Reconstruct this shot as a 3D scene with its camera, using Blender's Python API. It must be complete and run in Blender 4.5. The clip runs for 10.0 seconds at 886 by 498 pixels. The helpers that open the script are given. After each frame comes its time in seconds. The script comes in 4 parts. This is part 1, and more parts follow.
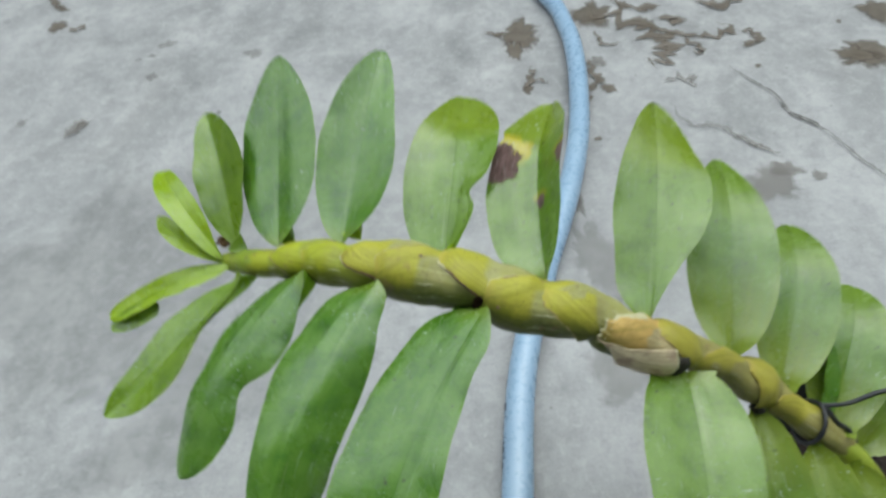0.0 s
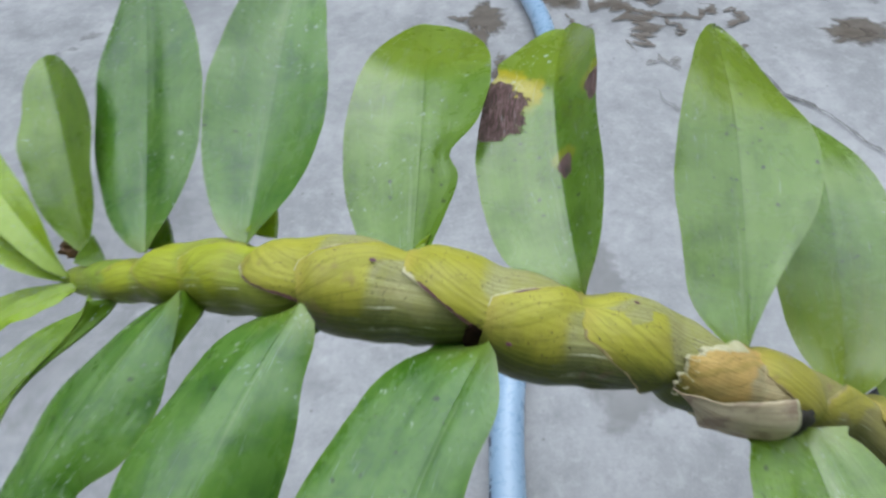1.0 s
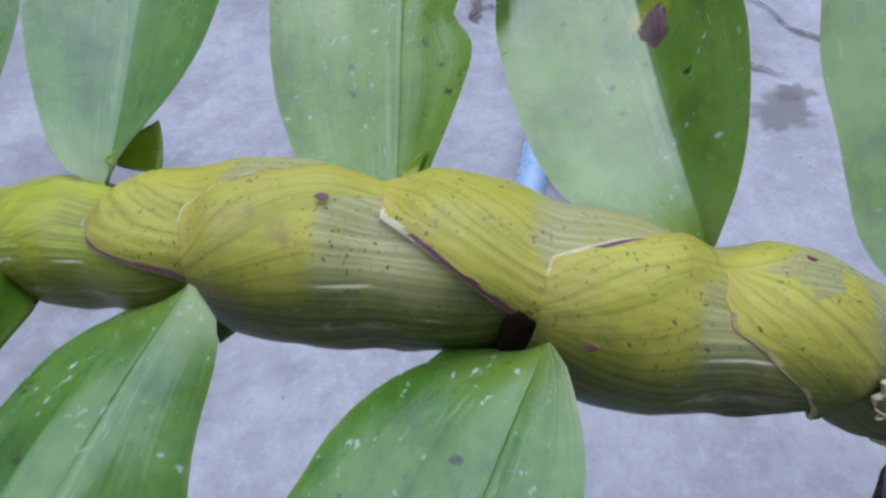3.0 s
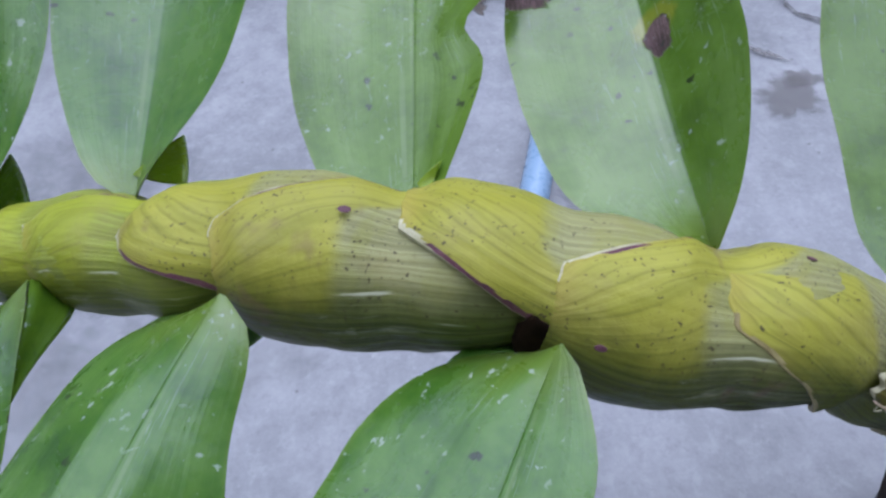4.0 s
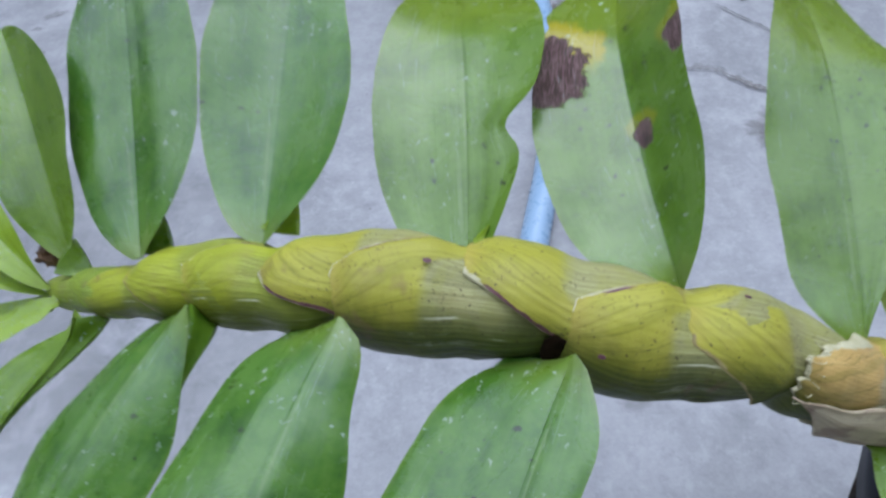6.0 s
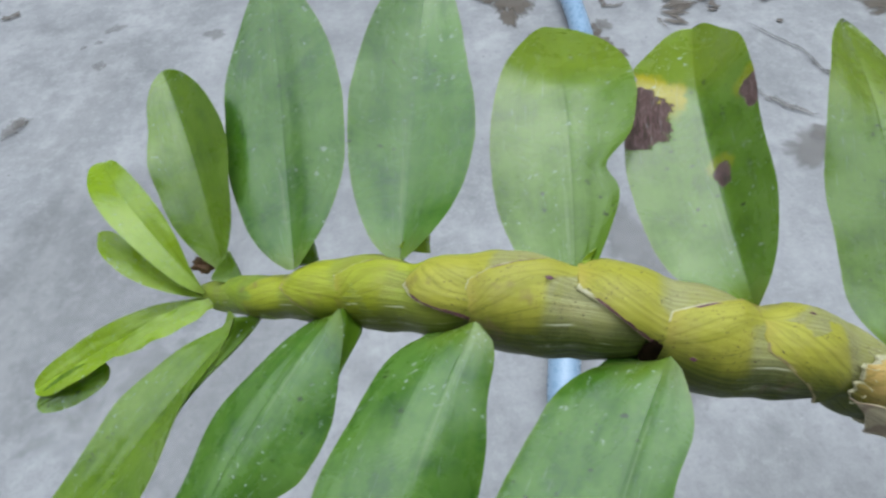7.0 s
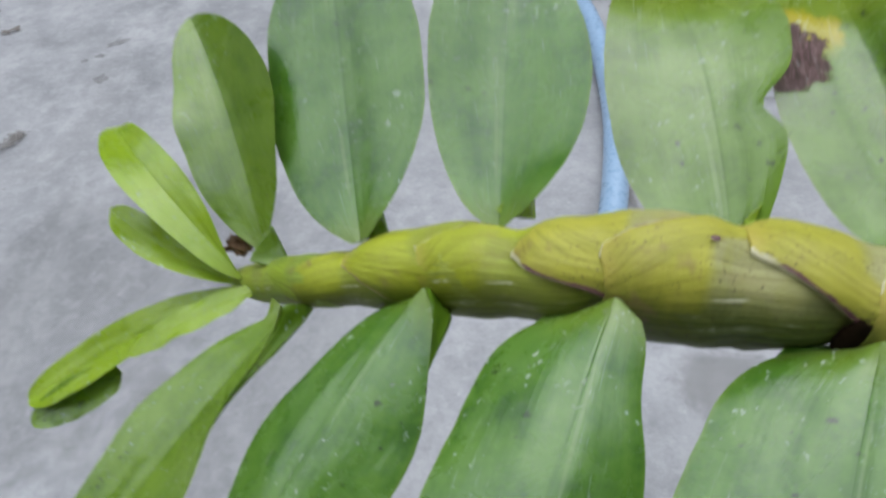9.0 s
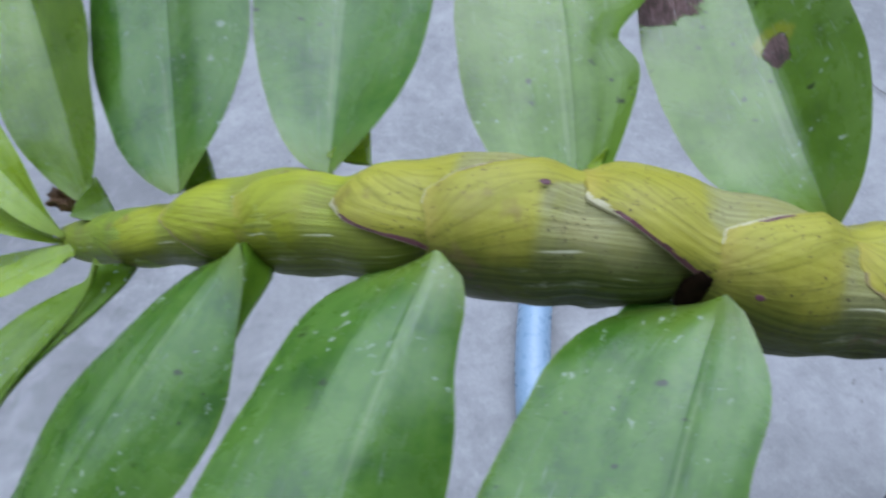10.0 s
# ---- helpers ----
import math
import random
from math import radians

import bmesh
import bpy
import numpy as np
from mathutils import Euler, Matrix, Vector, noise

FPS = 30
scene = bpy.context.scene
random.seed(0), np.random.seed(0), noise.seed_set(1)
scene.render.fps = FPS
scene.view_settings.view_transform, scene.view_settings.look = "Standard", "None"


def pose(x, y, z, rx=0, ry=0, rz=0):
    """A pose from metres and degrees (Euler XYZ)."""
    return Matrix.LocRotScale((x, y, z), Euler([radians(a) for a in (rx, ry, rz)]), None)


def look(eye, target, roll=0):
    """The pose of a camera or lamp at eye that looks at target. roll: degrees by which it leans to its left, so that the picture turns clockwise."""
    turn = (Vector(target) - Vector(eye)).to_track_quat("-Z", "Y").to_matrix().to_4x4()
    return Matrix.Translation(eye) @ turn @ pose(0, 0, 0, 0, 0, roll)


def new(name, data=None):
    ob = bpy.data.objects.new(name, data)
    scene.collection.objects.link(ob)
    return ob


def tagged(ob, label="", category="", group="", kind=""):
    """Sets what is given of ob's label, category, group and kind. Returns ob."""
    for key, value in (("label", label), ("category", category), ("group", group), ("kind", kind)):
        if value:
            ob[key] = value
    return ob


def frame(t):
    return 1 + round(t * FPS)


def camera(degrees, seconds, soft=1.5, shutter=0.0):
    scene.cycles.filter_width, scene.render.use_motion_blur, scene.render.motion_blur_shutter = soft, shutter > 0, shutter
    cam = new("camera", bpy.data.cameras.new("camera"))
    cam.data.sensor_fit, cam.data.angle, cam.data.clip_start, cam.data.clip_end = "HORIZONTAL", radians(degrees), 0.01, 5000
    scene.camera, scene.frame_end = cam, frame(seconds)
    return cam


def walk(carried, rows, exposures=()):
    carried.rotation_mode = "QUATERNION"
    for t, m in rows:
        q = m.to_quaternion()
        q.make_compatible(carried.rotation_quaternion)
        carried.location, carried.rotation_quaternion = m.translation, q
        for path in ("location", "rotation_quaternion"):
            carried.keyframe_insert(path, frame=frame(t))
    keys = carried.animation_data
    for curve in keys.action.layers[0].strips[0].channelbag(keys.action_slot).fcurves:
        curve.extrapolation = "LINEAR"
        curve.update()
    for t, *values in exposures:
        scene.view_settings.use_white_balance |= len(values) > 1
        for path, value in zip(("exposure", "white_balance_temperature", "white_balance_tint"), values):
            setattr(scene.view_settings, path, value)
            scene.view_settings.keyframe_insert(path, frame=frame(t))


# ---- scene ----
cam = camera(67.96, 10.0, soft=2.5, shutter=0.5)
PATH = [
    (0.0, 0.0005, -0.0003, 0.4104, 41.55, 4.44, 0.36),
    (0.5, -0.0041, 0.0199, 0.3688, 39.84, 2.65, 1.10),
    (1.0, -0.0045, 0.0469, 0.3547, 42.04, 3.40, -3.05),
    (1.5, -0.0123, 0.0612, 0.3347, 39.02, 2.03, -4.33),
    (2.0, -0.0129, 0.0666, 0.3224, 39.16, 1.72, -4.48),
    (2.5, -0.0115, 0.0725, 0.3174, 37.40, 1.75, -4.92),
    (3.0, -0.0083, 0.0775, 0.3160, 38.85, 3.30, -6.00),
    (3.2, -0.0086, 0.0791, 0.3179, 38.14, 3.09, -6.69),
    (4.3, -0.0089, 0.0745, 0.3203, 37.96, 4.98, -6.15),
    (4.5, -0.0079, 0.0725, 0.3219, 39.48, 5.18, -5.97),
    (5.0, -0.0100, 0.0679, 0.3290, 39.96, 5.19, -5.78),
    (5.2, -0.0116, 0.0658, 0.3302, 40.38, 5.51, -5.49),
    (6.3, -0.0176, 0.0606, 0.3584, 39.10, 3.73, -5.84),
    (6.5, -0.0203, 0.0543, 0.3680, 40.48, 5.15, -4.72),
    (7.0, -0.0307, 0.0531, 0.3606, 40.21, 4.81, -3.74),
    (7.5, -0.0350, 0.0520, 0.3697, 41.83, 5.10, -3.58),
    (8.0, -0.0369, 0.0547, 0.3681, 41.54, 5.39, -3.72),
    (8.5, -0.0442, 0.0553, 0.3663, 42.97, 5.16, -4.07),
    (9.0, -0.0486, 0.0639, 0.3366, 42.58, 4.59, -4.05),
    (9.5, -0.0432, 0.0644, 0.3281, 42.59, 2.01, -5.67),
    (10.0, -0.0310, 0.0671, 0.3265, 39.82, 2.43, -6.32),
]
walk(cam, [(t, pose(x, y, z, rx, ry, rz)) for t, x, y, z, rx, ry, rz in PATH],
     exposures=[(0.0, -0.21, 6800, 3), (0.5, -0.19, 6700, 5), (1.0, -0.21, 6300, 9), (1.5, -0.24, 5900, 19), (2.5, -0.3, 5650, 22), (3.2, -0.3, 5600, 22), (4.5, -0.33, 5600, 21), (5.0, -0.28, 5600, 21),
                (6.5, -0.25, 6000, 11), (7.5, -0.22, 6480, 7), (8.5, -0.22, 6480, 7), (9.0, -0.26, 6500, 12), (9.5, -0.31, 6050, 11), (10.0, -0.31, 5700, 14)])

# ---- world and light: bright overcast sky over a yard with added walls ----
world = bpy.data.worlds.new("overcast_sky")
scene.world = world
world.use_nodes = True
wn = world.node_tree.nodes
sky = wn.new("ShaderNodeTexSky")
sky.sky_type, sky.sun_disc = "NISHITA", False
sky.sun_elevation, sky.sun_rotation = radians(62), radians(20)
sky.air_density, sky.dust_density = 1.0, 1.0
# cloud cover evens the sky out to a pale bluish white
cloud = wn.new("ShaderNodeMix")
cloud.data_type = "RGBA"
cloud.inputs[0].default_value = 0.82
cloud.inputs[7].default_value = (10.4, 11.2, 12.2, 1)
world.node_tree.links.new(sky.outputs["Color"], cloud.inputs[6])
# an overcast sky is brightest overhead and dims towards the horizon
where, height = wn.new("ShaderNodeTexCoord"), wn.new("ShaderNodeSeparateXYZ")
dome, shade = wn.new("ShaderNodeMapRange"), wn.new("ShaderNodeVectorMath")
shade.operation = "SCALE"
dome.inputs["To Min"].default_value, dome.inputs["To Max"].default_value = 0.43, 1.29
world.node_tree.links.new(where.outputs["Generated"], height.inputs["Vector"])
world.node_tree.links.new(height.outputs["Z"], dome.inputs["Value"])
world.node_tree.links.new(cloud.outputs[2], shade.inputs[0])
world.node_tree.links.new(dome.outputs["Result"], shade.inputs["Scale"])
world.node_tree.links.new(shade.outputs["Vector"], wn["Background"].inputs["Color"])
wn["Background"].inputs["Strength"].default_value = 0.262
sun = new("sun", bpy.data.lights.new("sun", "SUN"))
sun.data.energy, sun.data.angle, sun.data.color = 0.8, radians(40), (1.0, 0.97, 0.93)
sun.matrix_world = look((0.6, 1.6, 4.0), (0, 0, 0))


# ---- materials ----
class Mat:
    """A node material with short helpers."""

    def __init__(self, name):
        self.m = bpy.data.materials.new(name)
        self.m.use_nodes = True
        self.t = self.m.node_tree
        self.b = self.t.nodes["Principled BSDF"]
        self.out = self.t.nodes["Material Output"]

    def n(self, kind, **settings):
        node = self.t.nodes.new("ShaderNode" + kind)
        for key, value in settings.items():
            if key in node.inputs:
                if hasattr(value, "links") or hasattr(value, "is_linked"):
                    self.t.links.new(value, node.inputs[key])
                else:
                    node.inputs[key].default_value = value
            else:
                if key == "interpolation_type":
                    node.interpolation_type = value
                elif key == "operation":
                    node.operation = value
                elif key == "data_type":
                    node.data_type = value
                elif key == "blend_type":
                    node.blend_type = value
                elif key == "uv_map":
                    node.uv_map = value
        return node

    def link(self, a, b):
        self.t.links.new(a, b)

    def coords(self, which="Object", scale=(1, 1, 1), loc=(0, 0, 0)):
        tc = self.n("TexCoord")
        mp = self.n("Mapping")
        mp.inputs["Scale"].default_value = scale
        mp.inputs["Location"].default_value = loc
        self.link(tc.outputs[which], mp.inputs["Vector"])
        return mp.outputs["Vector"]

    def noise(self, vec, scale, detail=4.0, rough=0.55, distort=0.0):
        t = self.n("TexNoise", Scale=scale, Detail=detail, Roughness=rough, Distortion=distort)
        self.link(vec, t.inputs["Vector"])
        return t.outputs["Fac"]

    def ramp(self, fac, stops, smooth=False):
        r = self.n("ValToRGB")
        if smooth:
            r.color_ramp.interpolation = "EASE"
        while len(r.color_ramp.elements) < len(stops):
            r.color_ramp.elements.new(0.5)
        for e, (p, c) in zip(r.color_ramp.elements, stops):
            e.position = p
            e.color = (*c, 1) if len(c) == 3 else c
        self.link(fac, r.inputs["Fac"])
        return r.outputs["Color"]

    def step(self, fac, lo, hi):
        """0 below lo, 1 above hi (lo > hi turns it round)."""
        r = self.n("MapRange", interpolation_type="SMOOTHSTEP")
        self.link(fac, r.inputs["Value"])
        r.inputs["From Min"].default_value, r.inputs["From Max"].default_value = min(lo, hi), max(lo, hi)
        if lo > hi:
            r.inputs["To Min"].default_value, r.inputs["To Max"].default_value = 1.0, 0.0
        return r.outputs["Result"]

    def math(self, op, a, b=0.0):
        r = self.n("Math", operation=op)
        for i, v in enumerate((a, b)):
            if isinstance(v, (int, float)):
                r.inputs[i].default_value = v
            else:
                self.link(v, r.inputs[i])
        return r.outputs["Value"]

    def mix(self, fac, a, b, mode="MIX"):
        r = self.n("Mix", data_type="RGBA", blend_type=mode)
        for sock, v in ((r.inputs[0], fac), (r.inputs[6], a), (r.inputs[7], b)):
            if isinstance(v, (int, float)):
                sock.default_value = v
            elif isinstance(v, tuple):
                sock.default_value = (*v, 1)
            else:
                self.link(v, sock)
        return r.outputs[2]

    def finish(self, color=None, rough=None, bump=None, strength=0.3, dist=0.001, **inputs):
        for sock, v in (("Base Color", color), ("Roughness", rough)):
            if v is None:
                continue
            if isinstance(v, (int, float)):
                self.b.inputs[sock].default_value = v
            elif isinstance(v, tuple):
                self.b.inputs[sock].default_value = (*v, 1)
            else:
                self.link(v, self.b.inputs[sock])
        if bump is not None:
            bn = self.n("Bump", Strength=strength, Distance=dist)
            self.link(bump, bn.inputs["Height"])
            self.link(bn.outputs["Normal"], self.b.inputs["Normal"])
        for key, v in inputs.items():
            self.b.inputs[key.replace("_", " ")].default_value = v
        return self.m

    def leafy(self, color, amount):
        """Lets some light through the blade."""
        tr = self.n("BsdfTranslucent")
        self.link(color, tr.inputs["Color"])
        mx = self.n("MixShader")
        mx.inputs["Fac"].default_value = amount
        self.link(self.b.outputs["BSDF"], mx.inputs[1])
        self.link(tr.outputs["BSDF"], mx.inputs[2])
        self.link(mx.outputs["Shader"], self.out.inputs["Surface"])


def concrete_material():
    k = Mat("smooth_cement")
    v = k.coords("Object")
    big = k.noise(v, 5.0, 6, 0.6, 0.4)
    mid = k.noise(k.coords("Object", (1.0, 0.75, 1.0)), 17.0, 9, 0.70, 0.15)
    fine = k.noise(v, 320.0, 4, 0.7)
    col = k.ramp(mid, [(0.30, (0.150, 0.155, 0.162)), (0.5, (0.272, 0.277, 0.285)), (0.70, (0.41, 0.412, 0.416))])
    col = k.mix(k.math("MULTIPLY", k.step(big, 0.58, 0.40), 0.35), col, (0.265, 0.27, 0.28))
    cloud = k.noise(k.coords("Object", (1.0, 0.7, 1.0), (2.3, 0.4, 0)), 8.0, 8, 0.66, 0.5)
    col = k.mix(k.math("MULTIPLY", k.step(cloud, 0.50, 0.66), 0.42), col, (0.40, 0.405, 0.41))
    col = k.mix(k.math("MULTIPLY", k.step(cloud, 0.46, 0.34), 0.45), col, (0.185, 0.187, 0.192))
    mottle = k.noise(k.coords("Object", loc=(0.4, 1.1, 0)), 75.0, 6, 0.72, 0.2)
    col = k.mix(k.math("MULTIPLY", k.step(mottle, 0.50, 0.64), 0.34), col, (0.42, 0.425, 0.43))
    col = k.mix(k.math("MULTIPLY", k.step(mottle, 0.48, 0.34), 0.38), col, (0.165, 0.168, 0.175))
    pit = k.n("TexVoronoi", Scale=85.0)
    k.link(v, pit.inputs["Vector"])
    pits = k.math("MULTIPLY", k.step(pit.outputs["Distance"], 0.13, 0.05), k.step(k.noise(v, 26.0, 3), 0.56, 0.62))
    col = k.mix(k.math("MULTIPLY", pits, 0.7), col, (0.10, 0.098, 0.095))
    smear = k.noise(k.coords("Object", (1.0, 0.7, 1.0)), 16.0, 7, 0.68, 0.3)
    col = k.mix(k.math("MULTIPLY", k.step(smear, 0.58, 0.75), 0.45), col, (0.175, 0.175, 0.18))
    col = k.mix(k.math("MULTIPLY", k.step(k.noise(v, 160.0, 3, 0.5), 0.68, 0.78), 0.5), col, (0.44, 0.44, 0.44))
    col = k.mix(0.15, col, k.ramp(fine, [(0.3, (0.10, 0.10, 0.10)), (0.7, (0.36, 0.36, 0.36))]))
    rough = k.ramp(mid, [(0.3, (0.45,) * 3), (0.7, (0.7,) * 3)])
    return k.finish(col, rough, k.math("ADD", k.math("MULTIPLY", mid, 0.6), k.math("MULTIPLY", fine, 0.15)), 0.25, 0.0015)


def stain_material(name, a, b, rough, grain=70.0, ragged=1.3, cover=0.85):
    k = Mat(name)
    v = k.coords("Object")
    col = k.ramp(k.noise(v, 90.0, 5, 0.65, 0.6), [(0.3, a), (0.7, b)])
    k.finish(col, rough, k.noise(v, 400.0, 3), 0.2, 0.0005)
    uv = k.n("SeparateXYZ")
    k.link(k.n("TexCoord").outputs["UV"], uv.inputs["Vector"])
    r = k.math("ABSOLUTE", k.math("SUBTRACT", k.math("MULTIPLY", uv.outputs["X"], 2.0), 1.0))
    r = k.math("ADD", r, k.math("MULTIPLY", k.math("SUBTRACT", k.noise(v, grain, 6, 0.7, 0.5), 0.5), ragged))
    mx, clear = k.n("MixShader"), k.n("BsdfTransparent")
    k.link(k.math("MULTIPLY", k.step(r, 1.02, 0.60), cover), mx.inputs["Fac"])
    k.link(clear.outputs["BSDF"], mx.inputs[1])
    k.link(k.b.outputs["BSDF"], mx.inputs[2])
    k.link(mx.outputs["Shader"], k.out.inputs["Surface"])
    return k.m


def hose_material():
    k = Mat("blue_pvc")
    v = k.coords("Object")
    col = k.ramp(k.noise(v, 30.0, 4, 0.6), [(0.3, (0.215, 0.335, 0.475)), (0.7, (0.270, 0.395, 0.530))])
    dirt = k.step(k.noise(v, 140.0, 5, 0.7), 0.66, 0.74)
    col = k.mix(k.math("MULTIPLY", dirt, 0.5), col, (0.10, 0.13, 0.20))
    scuff = k.noise(v, 220.0, 4, 0.65, 0.3)
    rough = k.ramp(scuff, [(0.35, (0.22,) * 3), (0.65, (0.40,) * 3)])
    return k.finish(col, rough, k.math("ADD", k.noise(v, 500.0, 2), k.math("MULTIPLY", scuff, 0.8)), 0.08, 0.0003, Specular_IOR_Level=0.75)


def leaf_material(name, dark, mid, light, spots=(), translucent=0.2, tip_no_sheen=0.0, gloss=0.82, foot=(0.10, 0.55)):
    """Waxy green blade: parallel veins, a midrib, specks; spots: dry patches at (u, v, radius); foot: how far and how much it yellows there."""
    k = Mat(name)
    tc = k.n("TexCoord")
    sep = k.n("SeparateXYZ")
    k.link(tc.outputs["UV"], sep.inputs["Vector"])
    u, s = sep.outputs["X"], sep.outputs["Y"]
    ob = k.coords("Object")
    off = k.math("ABSOLUTE", k.math("SUBTRACT", u, 0.5))
    blotch = k.noise(ob, 110.0, 5, 0.62, 0.3)
    grain = k.noise(ob, 900.0, 3, 0.6)
    band = k.noise(k.coords("UV", (9.0, 0.9, 1.0), (0.4, 0.1, 0)), 1.0, 4, 0.6, 0.1)
    vein = k.noise(k.coords("UV", (34.0, 0.5, 1.0)), 1.0, 3, 0.6)
    tone = k.math("ADD", k.math("MULTIPLY", blotch, 0.62), k.math("ADD", k.math("MULTIPLY", band, 0.25), k.math("MULTIPLY", grain, 0.20)))
    col = k.ramp(tone, [(0.42, dark), (0.5, mid), (0.595, light)])
    col = k.mix(k.math("MULTIPLY", k.step(vein, 0.56, 0.70), 0.16), col, light)
    # a few paler veins, broken along their length
    pale = k.math("MULTIPLY", k.step(k.noise(k.coords("UV", (17.0, 0.35, 1.0), (0.7, 0.2, 0)), 1.0, 2, 0.5, 0.15), 0.605, 0.66),
                  k.step(k.noise(k.coords("UV", (5.0, 6.0, 1.0), (0.1, 0.4, 0)), 1.0, 4, 0.6), 0.40, 0.62))
    col = k.mix(k.math("MULTIPLY", pale, 0.38), col, (0.30, 0.40, 0.17))
    rib = k.step(off, 0.020, 0.0)
    col = k.mix(k.math("MULTIPLY", rib, 0.35), col, dark)
    edge = k.step(off, 0.475, 0.50)
    col = k.mix(k.math("MULTIPLY", edge, 0.22), col, (0.24, 0.32, 0.06))
    base = k.step(k.math("ADD", s, k.math("MULTIPLY", k.math("SUBTRACT", band, 0.5), foot[0])), foot[0], 0.0)
    col = k.mix(k.math("MULTIPLY", base, foot[1]), col, (0.21, 0.28, 0.03))
    # yellow-green tip: its missing sky sheen is painted into the colour
    col = k.mix(k.math("MULTIPLY", k.step(k.math("ADD", s, k.math("MULTIPLY", k.math("SUBTRACT", blotch, 0.5), 0.12)), 0.56, 0.74), tip_no_sheen), col, (0.23, 0.30, 0.010))
    matt = 0.0
    for su, sv, rad in spots:
        du = k.math("MULTIPLY", k.math("SUBTRACT", u, su), 0.42)
        dv = k.math("SUBTRACT", s, sv)
        d = k.math("SQRT", k.math("ADD", k.math("MULTIPLY", du, du), k.math("MULTIPLY", dv, dv)))
        d = k.math("ADD", d, k.math("MULTIPLY", k.math("SUBTRACT", k.noise(ob, 230.0, 5, 0.7), 0.5), rad * 1.5))
        halo = k.math("MULTIPLY", k.step(k.math("SUBTRACT", d, k.math("MULTIPLY", k.step(dv, 0.0, rad), rad * 0.5)), rad * 1.35, rad * 1.0), 0.85 if rad > 0.08 else 0.35)
        halo = k.math("MULTIPLY", halo, k.step(dv, -rad * 0.3, rad * 0.6))
        col = k.mix(halo, col, (0.46, 0.38, 0.015))
        dry = k.ramp(k.noise(k.coords("UV", (60.0, 22.0, 1.0)), 1.0, 5, 0.72, 1.2), [(0.38, (0.030, 0.012, 0.013)), (0.50, (0.105, 0.052, 0.050)), (0.66, (0.29, 0.18, 0.165))])
        col = k.mix(k.step(d, rad * 1.04, rad * 0.94), col, dry)
        matt = k.math("MAXIMUM", matt, k.step(d, rad * 1.04, rad * 0.94))
    speck = k.math("MULTIPLY", k.step(k.noise(ob, 560.0, 2, 0.5), 0.675, 0.715), k.step(k.noise(ob, 62.0, 2), 0.54, 0.61))
    col = k.mix(k.math("MULTIPLY", speck, 0.9), col, (0.014, 0.018, 0.010))
    # dried residue from drops and painted white glints: small dots and short streaks along the veins
    drop = k.math("MULTIPLY", k.step(k.noise(k.coords("Object", loc=(0.3, 0.1, 0.7)), 760.0, 3, 0.6, 0.3), 0.645, 0.69), k.step(k.noise(k.coords("Object", loc=(1.3, 2.1, 0.7)), 45.0, 3), 0.46, 0.60))
    smear = k.math("MULTIPLY", k.step(k.noise(k.coords("UV", (34.0, 9.0, 1.0), (0.2, 0.7, 0)), 1.0, 5, 0.70, 0.8), 0.58, 0.69), k.step(k.noise(k.coords("UV", (4.0, 3.0, 1.0), (0.6, 0.9, 0)), 1.0, 3, 0.6), 0.46, 0.60))
    lime_glint = k.math("MAXIMUM", k.math("MULTIPLY", drop, 0.70), k.math("MULTIPLY", smear, 0.46))
    col = k.mix(lime_glint, col, (0.54, 0.61, 0.51))
    rough = k.ramp(k.noise(ob, 80.0, 6, 0.70, 0.5), [(0.34, (0.18,) * 3), (0.52, (0.28,) * 3), (0.66, (0.42,) * 3)])
    rough = k.math("ADD", rough, k.math("MULTIPLY", lime_glint, 0.5))
    if spots:
        rough = k.math("ADD", rough, k.math("MULTIPLY", matt, 0.55))
    swell = k.noise(k.coords("UV", (3.0, 4.0, 1.0)), 1.0, 3, 0.5, 0.3)
    dimple = k.noise(ob, 190.0, 4, 0.6, 0.4)
    height = k.math("ADD", k.math("MULTIPLY", vein, 0.22), k.math("ADD", k.math("MULTIPLY", swell, 1.3), k.math("MULTIPLY", dimple, 0.55)))
    height = k.math("SUBTRACT", k.math("ADD", height, k.math("MULTIPLY", grain, 0.05)), k.math("MULTIPLY", rib, 0.25))
    if spots:
        height = k.math("SUBTRACT", height, k.math("MULTIPLY", matt, k.math("ADD", 0.5, k.noise(ob, 900.0, 4, 0.7))))
    k.finish(col, rough, height, 0.42, 0.0006, Specular_IOR_Level=gloss)
    k.leafy(k.mix(0.5, col, (0.35, 0.55, 0.02), "MIX"), translucent)
    return k.m


